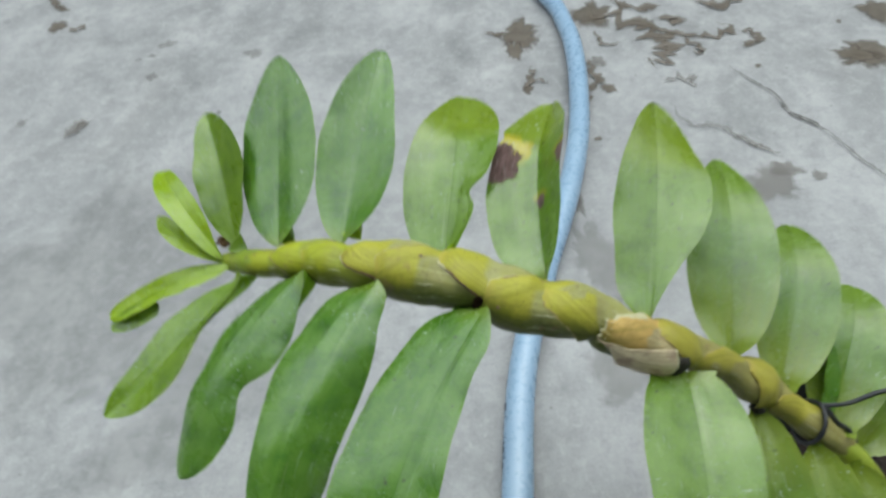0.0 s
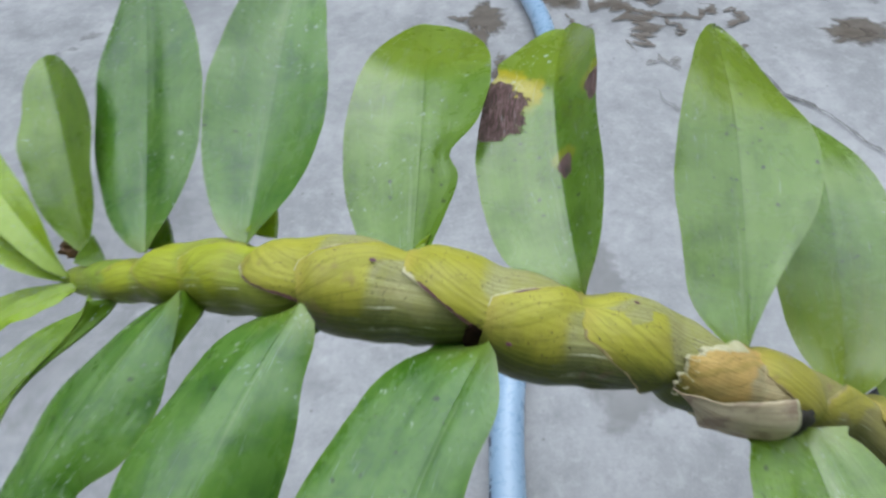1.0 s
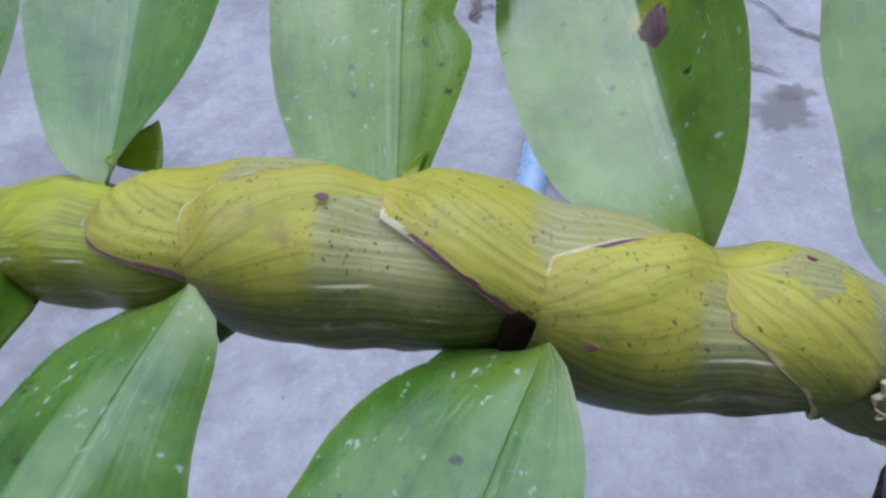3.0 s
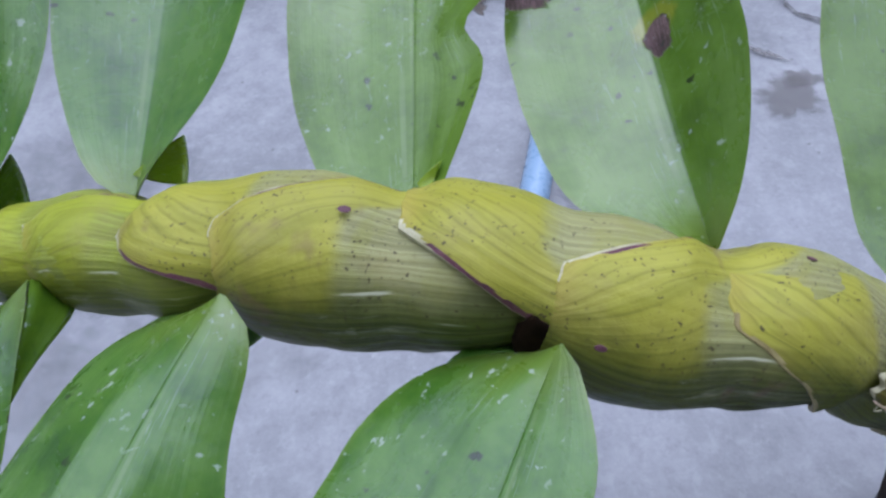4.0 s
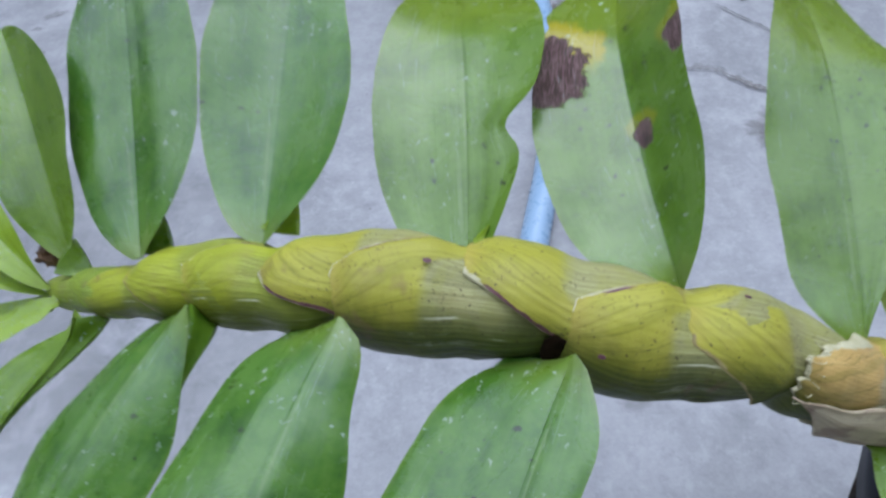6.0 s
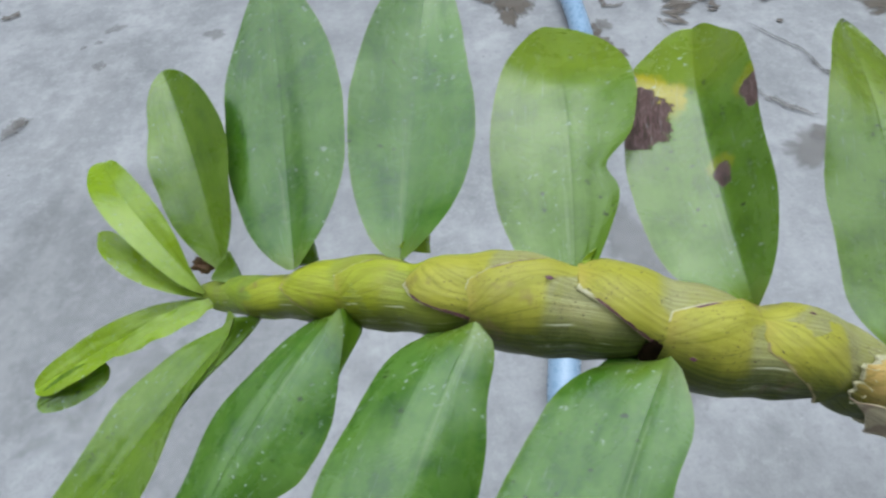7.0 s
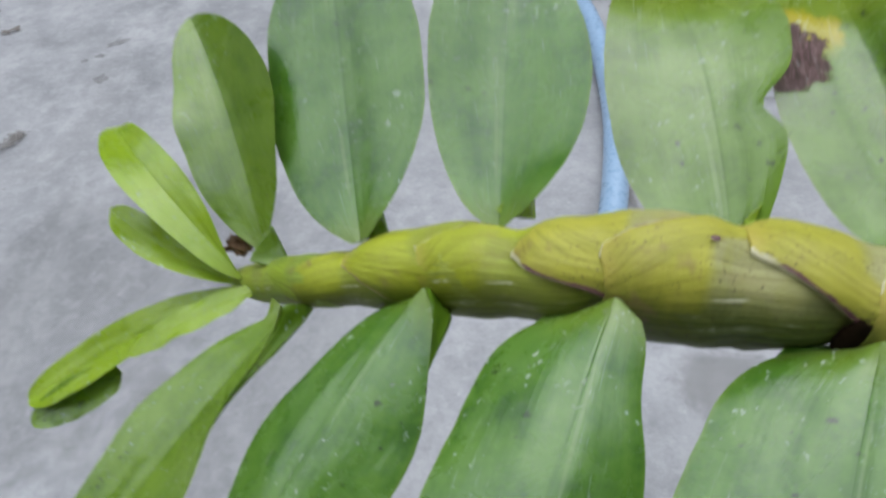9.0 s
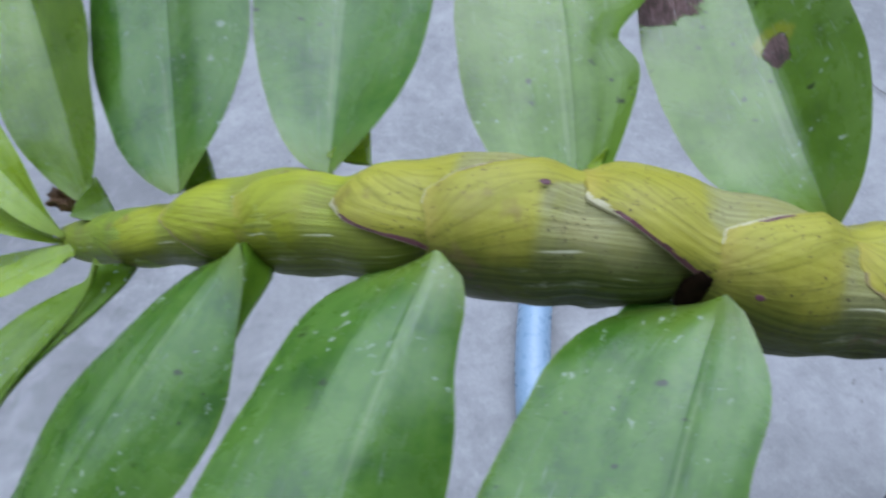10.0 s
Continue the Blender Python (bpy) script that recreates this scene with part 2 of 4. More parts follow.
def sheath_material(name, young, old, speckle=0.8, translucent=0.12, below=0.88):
    """Striped sheath round the cane: v runs from its free rim (0) to its foot (1); below: how strongly its green
    underside and the shade painted there show.
    """
    k = Mat(name)
    tc = k.n("TexCoord")
    sep = k.n("SeparateXYZ")
    k.link(tc.outputs["UV"], sep.inputs["Vector"])
    ob = k.coords("Object")
    ring_uv = k.n("UVMap", uv_map="Around")
    ring = k.n("SeparateXYZ")
    k.link(ring_uv.outputs["UV"], ring.inputs["Vector"])

    def along(across, length, loc=(0, 0, 0)):
        """Coordinates drawn out along the cane."""
        mp = k.n("Mapping")
        mp.inputs["Scale"].default_value = (across, length, 1.0)
        mp.inputs["Location"].default_value = loc
        k.link(ring_uv.outputs["UV"], mp.inputs["Vector"])
        return mp.outputs["Vector"]

    stripe = k.noise(k.coords("UV", (46.0, 0.12, 1.0)), 1.0, 3, 0.6, 0.0)
    edge = k.math("ADD", sep.outputs["Y"], k.math("MULTIPLY", k.math("SUBTRACT", k.noise(ob, 120.0, 3), 0.5), 0.10))
    aged = k.step(edge, 0.29, 0.34)
    fibre = k.noise(along(120.0, 0.9, (0.3, 0.1, 0)), 1.0, 4, 0.65, 0.1)
    skin = k.noise(ob, 170.0, 5, 0.66, 0.5)
    # the newer part: fine darker veins that fan out from the leaf
    fresh = k.mix(k.math("MULTIPLY", k.step(skin, 0.42, 0.66), 0.30), young, tuple(min(1.0, c * 1.28 + 0.02) for c in young))
    fresh = k.mix(k.math("MULTIPLY", k.step(stripe, 0.47, 0.64), 0.34), fresh, (0.165, 0.185, 0.012))
    turn = k.math("ABSOLUTE", k.math("SUBTRACT", k.math("FRACT", k.math("MULTIPLY", sep.outputs["X"], 62.0)), 0.5))
    thread = k.math("MULTIPLY", k.step(turn, 0.19, 0.0), k.step(k.noise(k.coords("UV", (50.0, 4.0, 1.0), (0.1, 0.6, 0)), 1.0, 4, 0.65), 0.40, 0.60))
    fresh = k.mix(k.math("MULTIPLY", thread, 0.40), fresh, (0.115, 0.125, 0.012))
    # the older part: a greyish skin with fibres along the cane
    grey = k.mix(k.step(fibre, 0.40, 0.62), tuple(c * 0.82 for c in old), tuple(min(1.0, c * 1.14 + 0.01) for c in old))
    grey = k.mix(k.math("MULTIPLY", k.step(skin, 0.44, 0.62), 0.45), grey, tuple(c * f for c, f in zip(young, (0.80, 0.85, 1.3))))
    col = k.mix(aged, fresh, grey)
    warm = k.math("MULTIPLY", k.step(edge, 0.07, -0.02), 0.50)
    col = k.mix(warm, col, (0.47, 0.36, 0.08))
    col = k.mix(k.math("MULTIPLY", k.step(k.noise(ob, 150.0, 4, 0.6), 0.46, 0.70), 0.25), col, (0.31, 0.25, 0.09))
    # green underside with its shade painted into the colour, ending unevenly
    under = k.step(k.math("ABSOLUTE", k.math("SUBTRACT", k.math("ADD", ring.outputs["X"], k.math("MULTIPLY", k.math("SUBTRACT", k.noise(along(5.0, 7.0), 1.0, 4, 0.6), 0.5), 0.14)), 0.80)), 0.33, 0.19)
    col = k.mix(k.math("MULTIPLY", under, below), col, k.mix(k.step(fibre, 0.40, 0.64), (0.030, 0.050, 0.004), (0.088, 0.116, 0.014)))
    # loose pale skin and whitish reflections, painted as long narrow wisps
    wisp = k.step(k.noise(along(64.0, 2.6, (0.7, 0.3, 0)), 1.0, 5, 0.62, 0.7), 0.555, 0.64)
    wisp = k.math("MULTIPLY", wisp, k.math("MULTIPLY", k.math("MULTIPLY", k.step(sep.outputs["Y"], 0.24, 0.36), k.step(sep.outputs["Y"], 0.97, 0.85)),
                                             k.step(k.math("ABSOLUTE", k.math("SUBTRACT", ring.outputs["X"], 0.555)), 0.11, 0.04)))
    wisp = k.math("MULTIPLY", wisp, k.step(k.noise(along(9.0, 4.0, (0.5, 0.8, 0)), 1.0, 3), 0.44, 0.58))
    col = k.mix(k.math("MULTIPLY", wisp, 0.72), col, (0.62, 0.62, 0.42))
    dots = k.math("MULTIPLY", k.step(k.noise(ob, 2300.0, 2, 0.5), 0.635, 0.69), k.step(k.noise(ob, 190.0, 3), 0.42, 0.54))
    dots = k.math("MAXIMUM", dots, k.math("MULTIPLY", k.step(k.noise(ob, 1000.0, 2, 0.5), 0.71, 0.74), k.step(k.noise(ob, 90.0, 2), 0.50, 0.58)))
    blush = k.math("MULTIPLY", k.step(k.noise(k.coords("Object", loc=(0.9, 0.3, 0.5)), 130.0, 3, 0.6, 0.4), 0.63, 0.73), 0.50)
    col = k.mix(blush, col, (0.19, 0.115, 0.075))
    col = k.mix(k.math("MULTIPLY", dots, speckle), col, (0.06, 0.042, 0.025))
    relief = k.math("ADD", k.math("MULTIPLY", k.mix(aged, stripe, fibre), 1.0), k.math("ADD", k.math("MULTIPLY", k.noise(ob, 500.0, 3), 0.35), k.math("MULTIPLY", skin, 0.9)))
    relief = k.math("ADD", relief, k.math("MULTIPLY", wisp, 0.5))
    k.finish(col, k.ramp(skin, [(0.34, (0.30,) * 3), (0.5, (0.44,) * 3), (0.66, (0.60,) * 3)]), relief, 0.45, 0.0004, Specular_IOR_Level=0.26)
    k.leafy(col, translucent)
    return k.m


def plain_material(name, a, b, scale, rough, bump=0.2, dist=0.0005, **more):
    k = Mat(name)
    v = k.coords("Object")
    f = k.noise(v, scale, 5, 0.6, 0.4)
    return k.finish(k.ramp(f, [(0.3, a), (0.7, b)]), rough, k.noise(v, scale * 4, 4, 0.6), bump, dist, **more)


def papery_material():
    """Dry sheath: fine pale fibres along it, brownish stains."""
    k = Mat("papery_sheath")
    fibre = k.noise(k.coords("UV", (38.0, 1.5, 1.0)), 1.0, 4, 0.65, 0.4)
    ob = k.coords("Object")
    col = k.ramp(fibre, [(0.30, (0.44, 0.34, 0.20)), (0.5, (0.62, 0.53, 0.34)), (0.72, (0.76, 0.70, 0.50))])
    col = k.mix(k.math("MULTIPLY", k.step(k.noise(ob, 160.0, 4, 0.6), 0.46, 0.62), 0.65), col, (0.30, 0.19, 0.14))
    k.finish(col, 0.6, k.math("ADD", fibre, k.math("MULTIPLY", k.noise(ob, 700.0, 3), 0.3)), 0.4, 0.0004)
    k.leafy(col, 0.2)
    return k.m


CEMENT = concrete_material()
STAIN = stain_material("dirty_wet_stain", (0.095, 0.075, 0.055), (0.165, 0.14, 0.115), 0.35, 60.0, 1.25, 0.74)
STAIN_PALE = stain_material("damp_stain", (0.150, 0.138, 0.125), (0.205, 0.192, 0.180), 0.5, 40.0, 1.2, 0.55)
CRACK = stain_material("cracked_cement", (0.07, 0.066, 0.06), (0.13, 0.122, 0.115), 0.8, 120.0, 4.2, 0.60)
STAIN_FAINT = stain_material("faint_damp_stain", (0.165, 0.158, 0.15), (0.215, 0.208, 0.20), 0.5, 40.0, 1.4, 0.35)
HOSE = hose_material()
LEAF = leaf_material("mature_leaf", (0.043, 0.128, 0.014), (0.074, 0.188, 0.018), (0.112, 0.242, 0.032))
LEAF_WARM = leaf_material("yellowish_leaf", (0.078, 0.158, 0.011), (0.112, 0.215, 0.015), (0.150, 0.268, 0.030), tip_no_sheen=0.5)
LEAF_OLD = leaf_material("ageing_leaf", (0.070, 0.152, 0.014), (0.102, 0.205, 0.020), (0.140, 0.258, 0.036), tip_no_sheen=0.2, foot=(0.50, 0.95))
LEAF_MID = leaf_material("half_grown_leaf", (0.100, 0.195, 0.008), (0.140, 0.255, 0.011), (0.185, 0.31, 0.025), translucent=0.3)
LEAF_SPOT = leaf_material("spotted_leaf", (0.075, 0.152, 0.012), (0.104, 0.208, 0.015), (0.142, 0.262, 0.030), tip_no_sheen=0.55,
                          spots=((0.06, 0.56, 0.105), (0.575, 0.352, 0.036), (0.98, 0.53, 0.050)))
LEAF_YOUNG = leaf_material("young_leaf", (0.24, 0.37, 0.009), (0.29, 0.44, 0.013), (0.34, 0.49, 0.03), translucent=0.34)
# darker, duller leaf green for folded margins, their shade put into the colour
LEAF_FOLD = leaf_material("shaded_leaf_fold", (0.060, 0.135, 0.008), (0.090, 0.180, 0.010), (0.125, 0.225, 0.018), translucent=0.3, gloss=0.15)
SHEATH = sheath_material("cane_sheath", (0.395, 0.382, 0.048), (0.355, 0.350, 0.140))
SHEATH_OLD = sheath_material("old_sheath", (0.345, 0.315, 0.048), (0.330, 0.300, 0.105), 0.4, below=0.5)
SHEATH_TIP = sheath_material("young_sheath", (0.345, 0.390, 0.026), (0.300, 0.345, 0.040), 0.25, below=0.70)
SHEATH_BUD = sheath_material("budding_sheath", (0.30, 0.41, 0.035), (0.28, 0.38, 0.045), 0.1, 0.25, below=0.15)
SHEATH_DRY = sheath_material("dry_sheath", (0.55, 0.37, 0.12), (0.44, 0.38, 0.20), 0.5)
CANE = plain_material("cane_skin", (0.30, 0.39, 0.03), (0.37, 0.45, 0.05), 90, 0.45)
MEMBRANE = plain_material("pale_membrane", (0.40, 0.37, 0.19), (0.56, 0.53, 0.34), 500, 0.5, 0.4)
RIM = plain_material("browned_rim", (0.20, 0.15, 0.05), (0.40, 0.34, 0.14), 350, 0.55, 0.4)
PAPERY = papery_material()
# black for blobs that paint shade into hollows of the cane
HOLLOW_SHADE = plain_material("hollow_shade", (0.006, 0.006, 0.004), (0.02, 0.017, 0.010), 300, 0.8, 0.6)
POCKET_SHADE = plain_material("brown_pocket_shade", (0.006, 0.004, 0.002), (0.018, 0.010, 0.005), 500, 0.9, 0.4, Specular_IOR_Level=0.05)
PURPLE = plain_material("purple_margin", (0.075, 0.022, 0.035), (0.16, 0.06, 0.075), 300, 0.5, 0.4)
DRY_BROWN = plain_material("dry_brown", (0.09, 0.045, 0.022), (0.24, 0.13, 0.06), 600, 0.7, 0.6)
BLACK_PLASTIC = plain_material("black_pot_plastic", (0.007, 0.008, 0.011), (0.014, 0.016, 0.022), 60, 0.5, Specular_IOR_Level=0.25)
BARK = plain_material("dark_bark_mix", (0.010, 0.008, 0.007), (0.05, 0.035, 0.025), 120, 0.9, 1.0, 0.004)
ROOT = plain_material("orchid_root", (0.12, 0.09, 0.06), (0.26, 0.21, 0.15), 200, 0.8, 0.4)
PRINT = plain_material("worn_print_ink", (0.020, 0.030, 0.055), (0.055, 0.075, 0.11), 900, 0.6)
WIRE = plain_material("black_wire_skin", (0.008, 0.010, 0.013), (0.02, 0.022, 0.026), 300, 0.4)
PLASTER = plain_material("weathered_plaster", (0.10, 0.10, 0.09), (0.17, 0.165, 0.15), 3.0, 0.9, 0.4, 0.004)


# ---- mesh helpers ----
def mesh_object(name, verts, faces, mats, parent=None, uvs=None, slots=None, smooth=True, around=None):
    me = bpy.data.meshes.new(name)
    me.from_pydata([tuple(v) for v in verts], [], faces)
    for m in (mats if isinstance(mats, (list, tuple)) else [mats]):
        me.materials.append(m)
    if uvs is not None:
        layer = me.uv_layers.new(name="UVMap")
        for poly in me.polygons:
            for li in poly.loop_indices:
                layer.data[li].uv = uvs[me.loops[li].vertex_index]
    if around is not None:
        layer = me.uv_layers.new(name="Around")
        for poly in me.polygons:
            for li in poly.loop_indices:
                layer.data[li].uv = around[me.loops[li].vertex_index]
    if slots is not None:
        for poly, sl in zip(me.polygons, slots):
            poly.material_index = sl
    for poly in me.polygons:
        poly.use_smooth = smooth
    me.validate()
    me.update()
    ob = new(name, me)
    if parent is not None:
        ob.parent = parent
    return ob


def catmull(points, t):
    """Point on a smooth curve through points; t runs from 0 to len - 1."""
    n = len(points)
    i = min(int(t), n - 2)
    f = t - i
    p0, p1, p2, p3 = (np.array(points[max(0, min(n - 1, j))], float) for j in (i - 1, i, i + 1, i + 2))
    return 0.5 * (2 * p1 + (p2 - p0) * f + (2 * p0 - 5 * p1 + 4 * p2 - p3) * f * f + (3 * p1 - p0 - 3 * p2 + p3) * f ** 3)


def tube(name, points, radius, mat, parent=None, seg=14, per=10, caps=True, wob=0.0):
    """A round tube through points; radius: a number or one a point."""
    radii = [radius] * len(points) if isinstance(radius, (int, float)) else list(radius)
    rows = (len(points) - 1) * per + 1
    verts, faces = [], []
    up = Vector((0, 0, 1))
    for k in range(rows):
        t = k / per
        c = Vector(catmull(points, t))
        d = Vector(catmull(points, min(t + 0.05, len(points) - 1))) - Vector(catmull(points, max(t - 0.05, 0)))
        d.normalize()
        e1 = d.cross(up)
        e1 = e1.normalized() if e1.length > 1e-4 else Vector((1, 0, 0))
        e2 = e1.cross(d)
        r = float(catmull([(q,) for q in radii], t)[0])
        for j in range(seg):
            a = 2 * math.pi * j / seg
            rr = r * (1 + wob * noise.noise((c + Vector((j, 0, 0))) * 300))
            verts.append(c + e1 * math.cos(a) * rr + e2 * math.sin(a) * rr)
    for k in range(rows - 1):
        for j in range(seg):
            a, b = k * seg + j, k * seg + (j + 1) % seg
            faces.append((a, b, b + seg, a + seg))
    if caps:
        faces.append(tuple(range(seg))[::-1])
        faces.append(tuple((rows - 1) * seg + j for j in range(seg)))
    return mesh_object(name, verts, faces, mat, parent)


def slab(name, lo, hi, mat, kind="structure", label="", category=""):
    x0, y0, z0 = lo
    x1, y1, z1 = hi
    v = [(x, y, z) for z in (z0, z1) for y in (y0, y1) for x in (x0, x1)]
    f = [(0, 2, 3, 1), (4, 5, 7, 6), (0, 1, 5, 4), (2, 6, 7, 3), (0, 4, 6, 2), (1, 3, 7, 5)]
    return tagged(mesh_object(name, v, f, mat, smooth=False), label, category, "", kind)


# ---- the yard ----
slab("floor", (-6, -1.3, -0.10), (6, 3.3, 0.0), CEMENT, label="grey smooth cement yard floor with stains and cracks", category="floor")
# unseen walls, added to block low sky so parts of the leaves mirror dark
slab("unseen_wall_north", (-6, 3.3, -0.10), (6, 3.5, 3.3), PLASTER, label="unseen plaster wall added to cut off the low sky", category="wall")
slab("unseen_wall_south", (-6, -1.3, 0.0), (6, -1.1, 3.8), PLASTER, label="unseen plaster wall added to block the sky behind the camera", category="wall")
slab("unseen_wall_west", (-6.2, -1.3, -0.10), (-6, 3.5, 2.6), PLASTER, label="unseen plaster wall added to cut off the low sky", category="wall")
slab("unseen_wall_east", (6, -1.3, -0.10), (6.2, 3.5, 2.6), PLASTER, label="unseen plaster wall added to cut off the low sky", category="wall")


def stain(cx, cy, a, b, turn, seed, mat, h=0.0004):
    """An irregular flat stain on the floor."""
    h += 0.00003 * (seed % 40)
    rng = random.Random(seed)
    ph = [(rng.uniform(0, 6.28), rng.uniform(0.5, 1.0)) for _ in range(9)]
    verts, uvs, n = [(cx, cy, h)], [(0.5, 0.0)], 160
    for j in range(n):
        t = 2 * math.pi * j / n
        r = 1 + sum(0.22 / (m + 1) ** 0.7 * w * math.sin((m + 1) * t + p) for m, (p, w) in enumerate(ph))
        r = max(0.25, r + 0.30 * noise.noise(Vector((math.cos(t) * 2.4 + seed, math.sin(t) * 2.4, seed))) + 0.16 * noise.noise(Vector((math.cos(t) * 9 + seed, math.sin(t) * 9, seed))))
        x, y = 1.3 * a * r * math.cos(t), 1.3 * b * r * math.sin(t)
        uvs.append((1.0, 0.0))
        ct, st = math.cos(radians(turn)), math.sin(radians(turn))
        verts.append((cx + x * ct - y * st, cy + x * st + y * ct, h))
    faces = [(0, 1 + j, 1 + (j + 1) % n) for j in range(n)]
    return tagged(mesh_object("stain", verts, faces, mat, uvs=uvs), "irregular damp dirty stain on the cement floor", "stain", "floor stains", "structure")


def streak(points, width, seed, mat, name="crack", h=0.0006):
    """A ragged thin band along points on the floor."""
    h += 0.0012 + 0.00003 * (seed % 40)
    rng = random.Random(seed)
    rows = (len(points) - 1) * 14 + 1
    verts, faces = [], []
    for k in range(rows):
        t = k / 14
        c = catmull(points, t)
        d = catmull(points, min(t + 0.1, len(points) - 1)) - catmull(points, max(t - 0.1, 0))
        nrm = np.array((-d[1], d[0])) / max(1e-9, float(np.hypot(*d[:2])))
        end = min(1.0, 4 * k / rows, 4 * (rows - 1 - k) / rows) + 0.05
        w = width * end * (0.8 + 0.9 * noise.noise(Vector((k * 0.21, seed * 1.3, 0)))) * 1.3
        off = width * (0.9 * noise.noise(Vector((k * 0.16, seed, 3))) + 0.25 * rng.uniform(-0.5, 0.5))
        for sgn in (-1, 1):
            verts.append((c[0] + nrm[0] * (off + sgn * w / 2), c[1] + nrm[1] * (off + sgn * w / 2), h))
    for k in range(rows - 1):
        faces.append((2 * k, 2 * k + 1, 2 * k + 3, 2 * k + 2))
    what = "thin ragged crack in the cement floor" if name == "crack" else "curved damp streak on the cement floor"
    return tagged(mesh_object(name, verts, faces, mat, uvs=[(k % 2, 0.0) for k in range(len(verts))]), what, name, "floor " + name + "s", "structure")


stain(0.051, 0.691, 0.0166, 0.0291, 0, 3, STAIN)
stain(0.044, 0.656, 0.0074, 0.0170, 0, 4, STAIN)
streak([(0.014, 0.700), (0.025, 0.691), (0.037, 0.689)], 0.0080, 41, STAIN, "streak")
stain(0.141, 0.725, 0.0226, 0.0220, -5, 5, STAIN)
streak([(0.126, 0.735), (0.159, 0.714), (0.187, 0.695), (0.205, 0.670), (0.210, 0.641), (0.201, 0.622), (0.186, 0.610)], 0.0241, 43, STAIN, "streak")
streak([(0.165, 0.750), (0.194, 0.729), (0.222, 0.733)], 0.0131, 46, STAIN, "streak")
streak([(0.189, 0.702), (0.214, 0.677), (0.238, 0.665), (0.259, 0.659), (0.280, 0.665), (0.287, 0.677), (0.274, 0.685)], 0.0091, 42, STAIN, "streak")
streak([(0.213, 0.706), (0.231, 0.700), (0.224, 0.686)], 0.0126, 51, STAIN, "streak")
streak([(0.263, 0.735), (0.285, 0.726), (0.317, 0.730)], 0.0130, 52, STAIN, "streak")
streak([(0.229, 0.659), (0.241, 0.645), (0.244, 0.629), (0.234, 0.631)], 0.0077, 53, STAIN, "streak")
streak([(0.294, 0.665), (0.307, 0.662), (0.309, 0.650), (0.298, 0.639), (0.290, 0.632)], 0.0106, 54, STAIN, "streak")
stain(0.409, 0.611, 0.0246, 0.0199, 8, 11, STAIN)
stain(0.394, 0.610, 0.0189, 0.0117, -10, 16, STAIN)
stain(0.452, 0.694, 0.0192, 0.0191, -12, 12, STAIN)
streak([(0.138, 0.685), (0.141, 0.665), (0.147, 0.655), (0.162, 0.658)], 0.0054, 44, STAIN, "streak")
stain(0.133, 0.625, 0.0083, 0.0081, 10, 33, STAIN_PALE)
streak([(0.123, 0.628), (0.123, 0.605), (0.128, 0.589), (0.114, 0.566), (0.113, 0.546)], 0.0078, 55, STAIN, "streak")
stain(0.137, 0.574, 0.0066, 0.0068, 20, 15, STAIN)
streak([(0.192, 0.583), (0.208, 0.583), (0.221, 0.581), (0.223, 0.565)], 0.0096, 56, STAIN_PALE, "streak")
streak([(0.263, 0.604), (0.278, 0.574), (0.294, 0.549), (0.298, 0.520), (0.312, 0.505), (0.322, 0.487)], 0.0029, 45, CRACK)
streak([(0.295, 0.517), (0.309, 0.505), (0.322, 0.486)], 0.0044, 57, CRACK)
streak([(0.322, 0.487), (0.331, 0.462), (0.336, 0.445), (0.344, 0.431), (0.349, 0.420)], 0.0026, 58, CRACK)
streak([(0.189, 0.543), (0.204, 0.508), (0.222, 0.505), (0.236, 0.496), (0.249, 0.477), (0.259, 0.469), (0.270, 0.459)], 0.0071, 47, STAIN_FAINT, "streak")
streak([(0.236, 0.496), (0.249, 0.477), (0.259, 0.469), (0.269, 0.457)], 0.0048, 59, STAIN_PALE, "streak")
stain(0.254, 0.419, 0.0197, 0.0186, -10, 23, STAIN_PALE)
stain(0.273, 0.438, 0.0113, 0.0089, -20, 24, STAIN_PALE)
stain(0.295, 0.429, 0.0054, 0.0056, -20, 26, STAIN_PALE)
streak([(0.056, 0.617), (0.061, 0.610), (0.057, 0.594), (0.051, 0.581)], 0.0079, 60, STAIN, "streak")
streak([(0.057, 0.600), (0.067, 0.595), (0.077, 0.588)], 0.0040, 61, STAIN, "streak")
stain(0.053, 0.583, 0.0056, 0.0069, 0, 13, STAIN)
stain(0.114, 0.495, 0.0036, 0.0022, 0, 29, STAIN)
stain(0.403, 0.673, 0.0028, 0.0026, 0, 34, STAIN)
stain(0.294, 0.598, 0.0030, 0.0022, 0, 35, STAIN)
stain(0.083, 0.410, 0.0046, 0.0111, 10, 36, STAIN_PALE)
stain(-0.543, 0.782, 0.0100, 0.0126, 0, 21, STAIN)
streak([(-0.516, 0.765), (-0.511, 0.772), (-0.501, 0.780)], 0.0107, 62, STAIN, "streak")
streak([(-0.596, 0.874), (-0.579, 0.858), (-0.561, 0.838), (-0.541, 0.821)], 0.0108, 48, STAIN, "streak")
streak([(-0.439, 0.548), (-0.430, 0.555), (-0.424, 0.566), (-0.420, 0.574)], 0.0151, 63, STAIN_PALE, "streak")
stain(-0.425, 0.568, 0.0067, 0.0070, 20, 19, STAIN_PALE)
stain(-0.401, 0.689, 0.0032, 0.0033, 0, 30, STAIN_FAINT)
stain(-0.373, 0.649, 0.0061, 0.0070, 0, 31, STAIN_FAINT)
stain(-0.387, 0.695, 0.0048, 0.0043, 0, 32, STAIN_FAINT)
streak([(-0.278, 0.570), (-0.272, 0.574)], 0.0031, 64, CRACK)
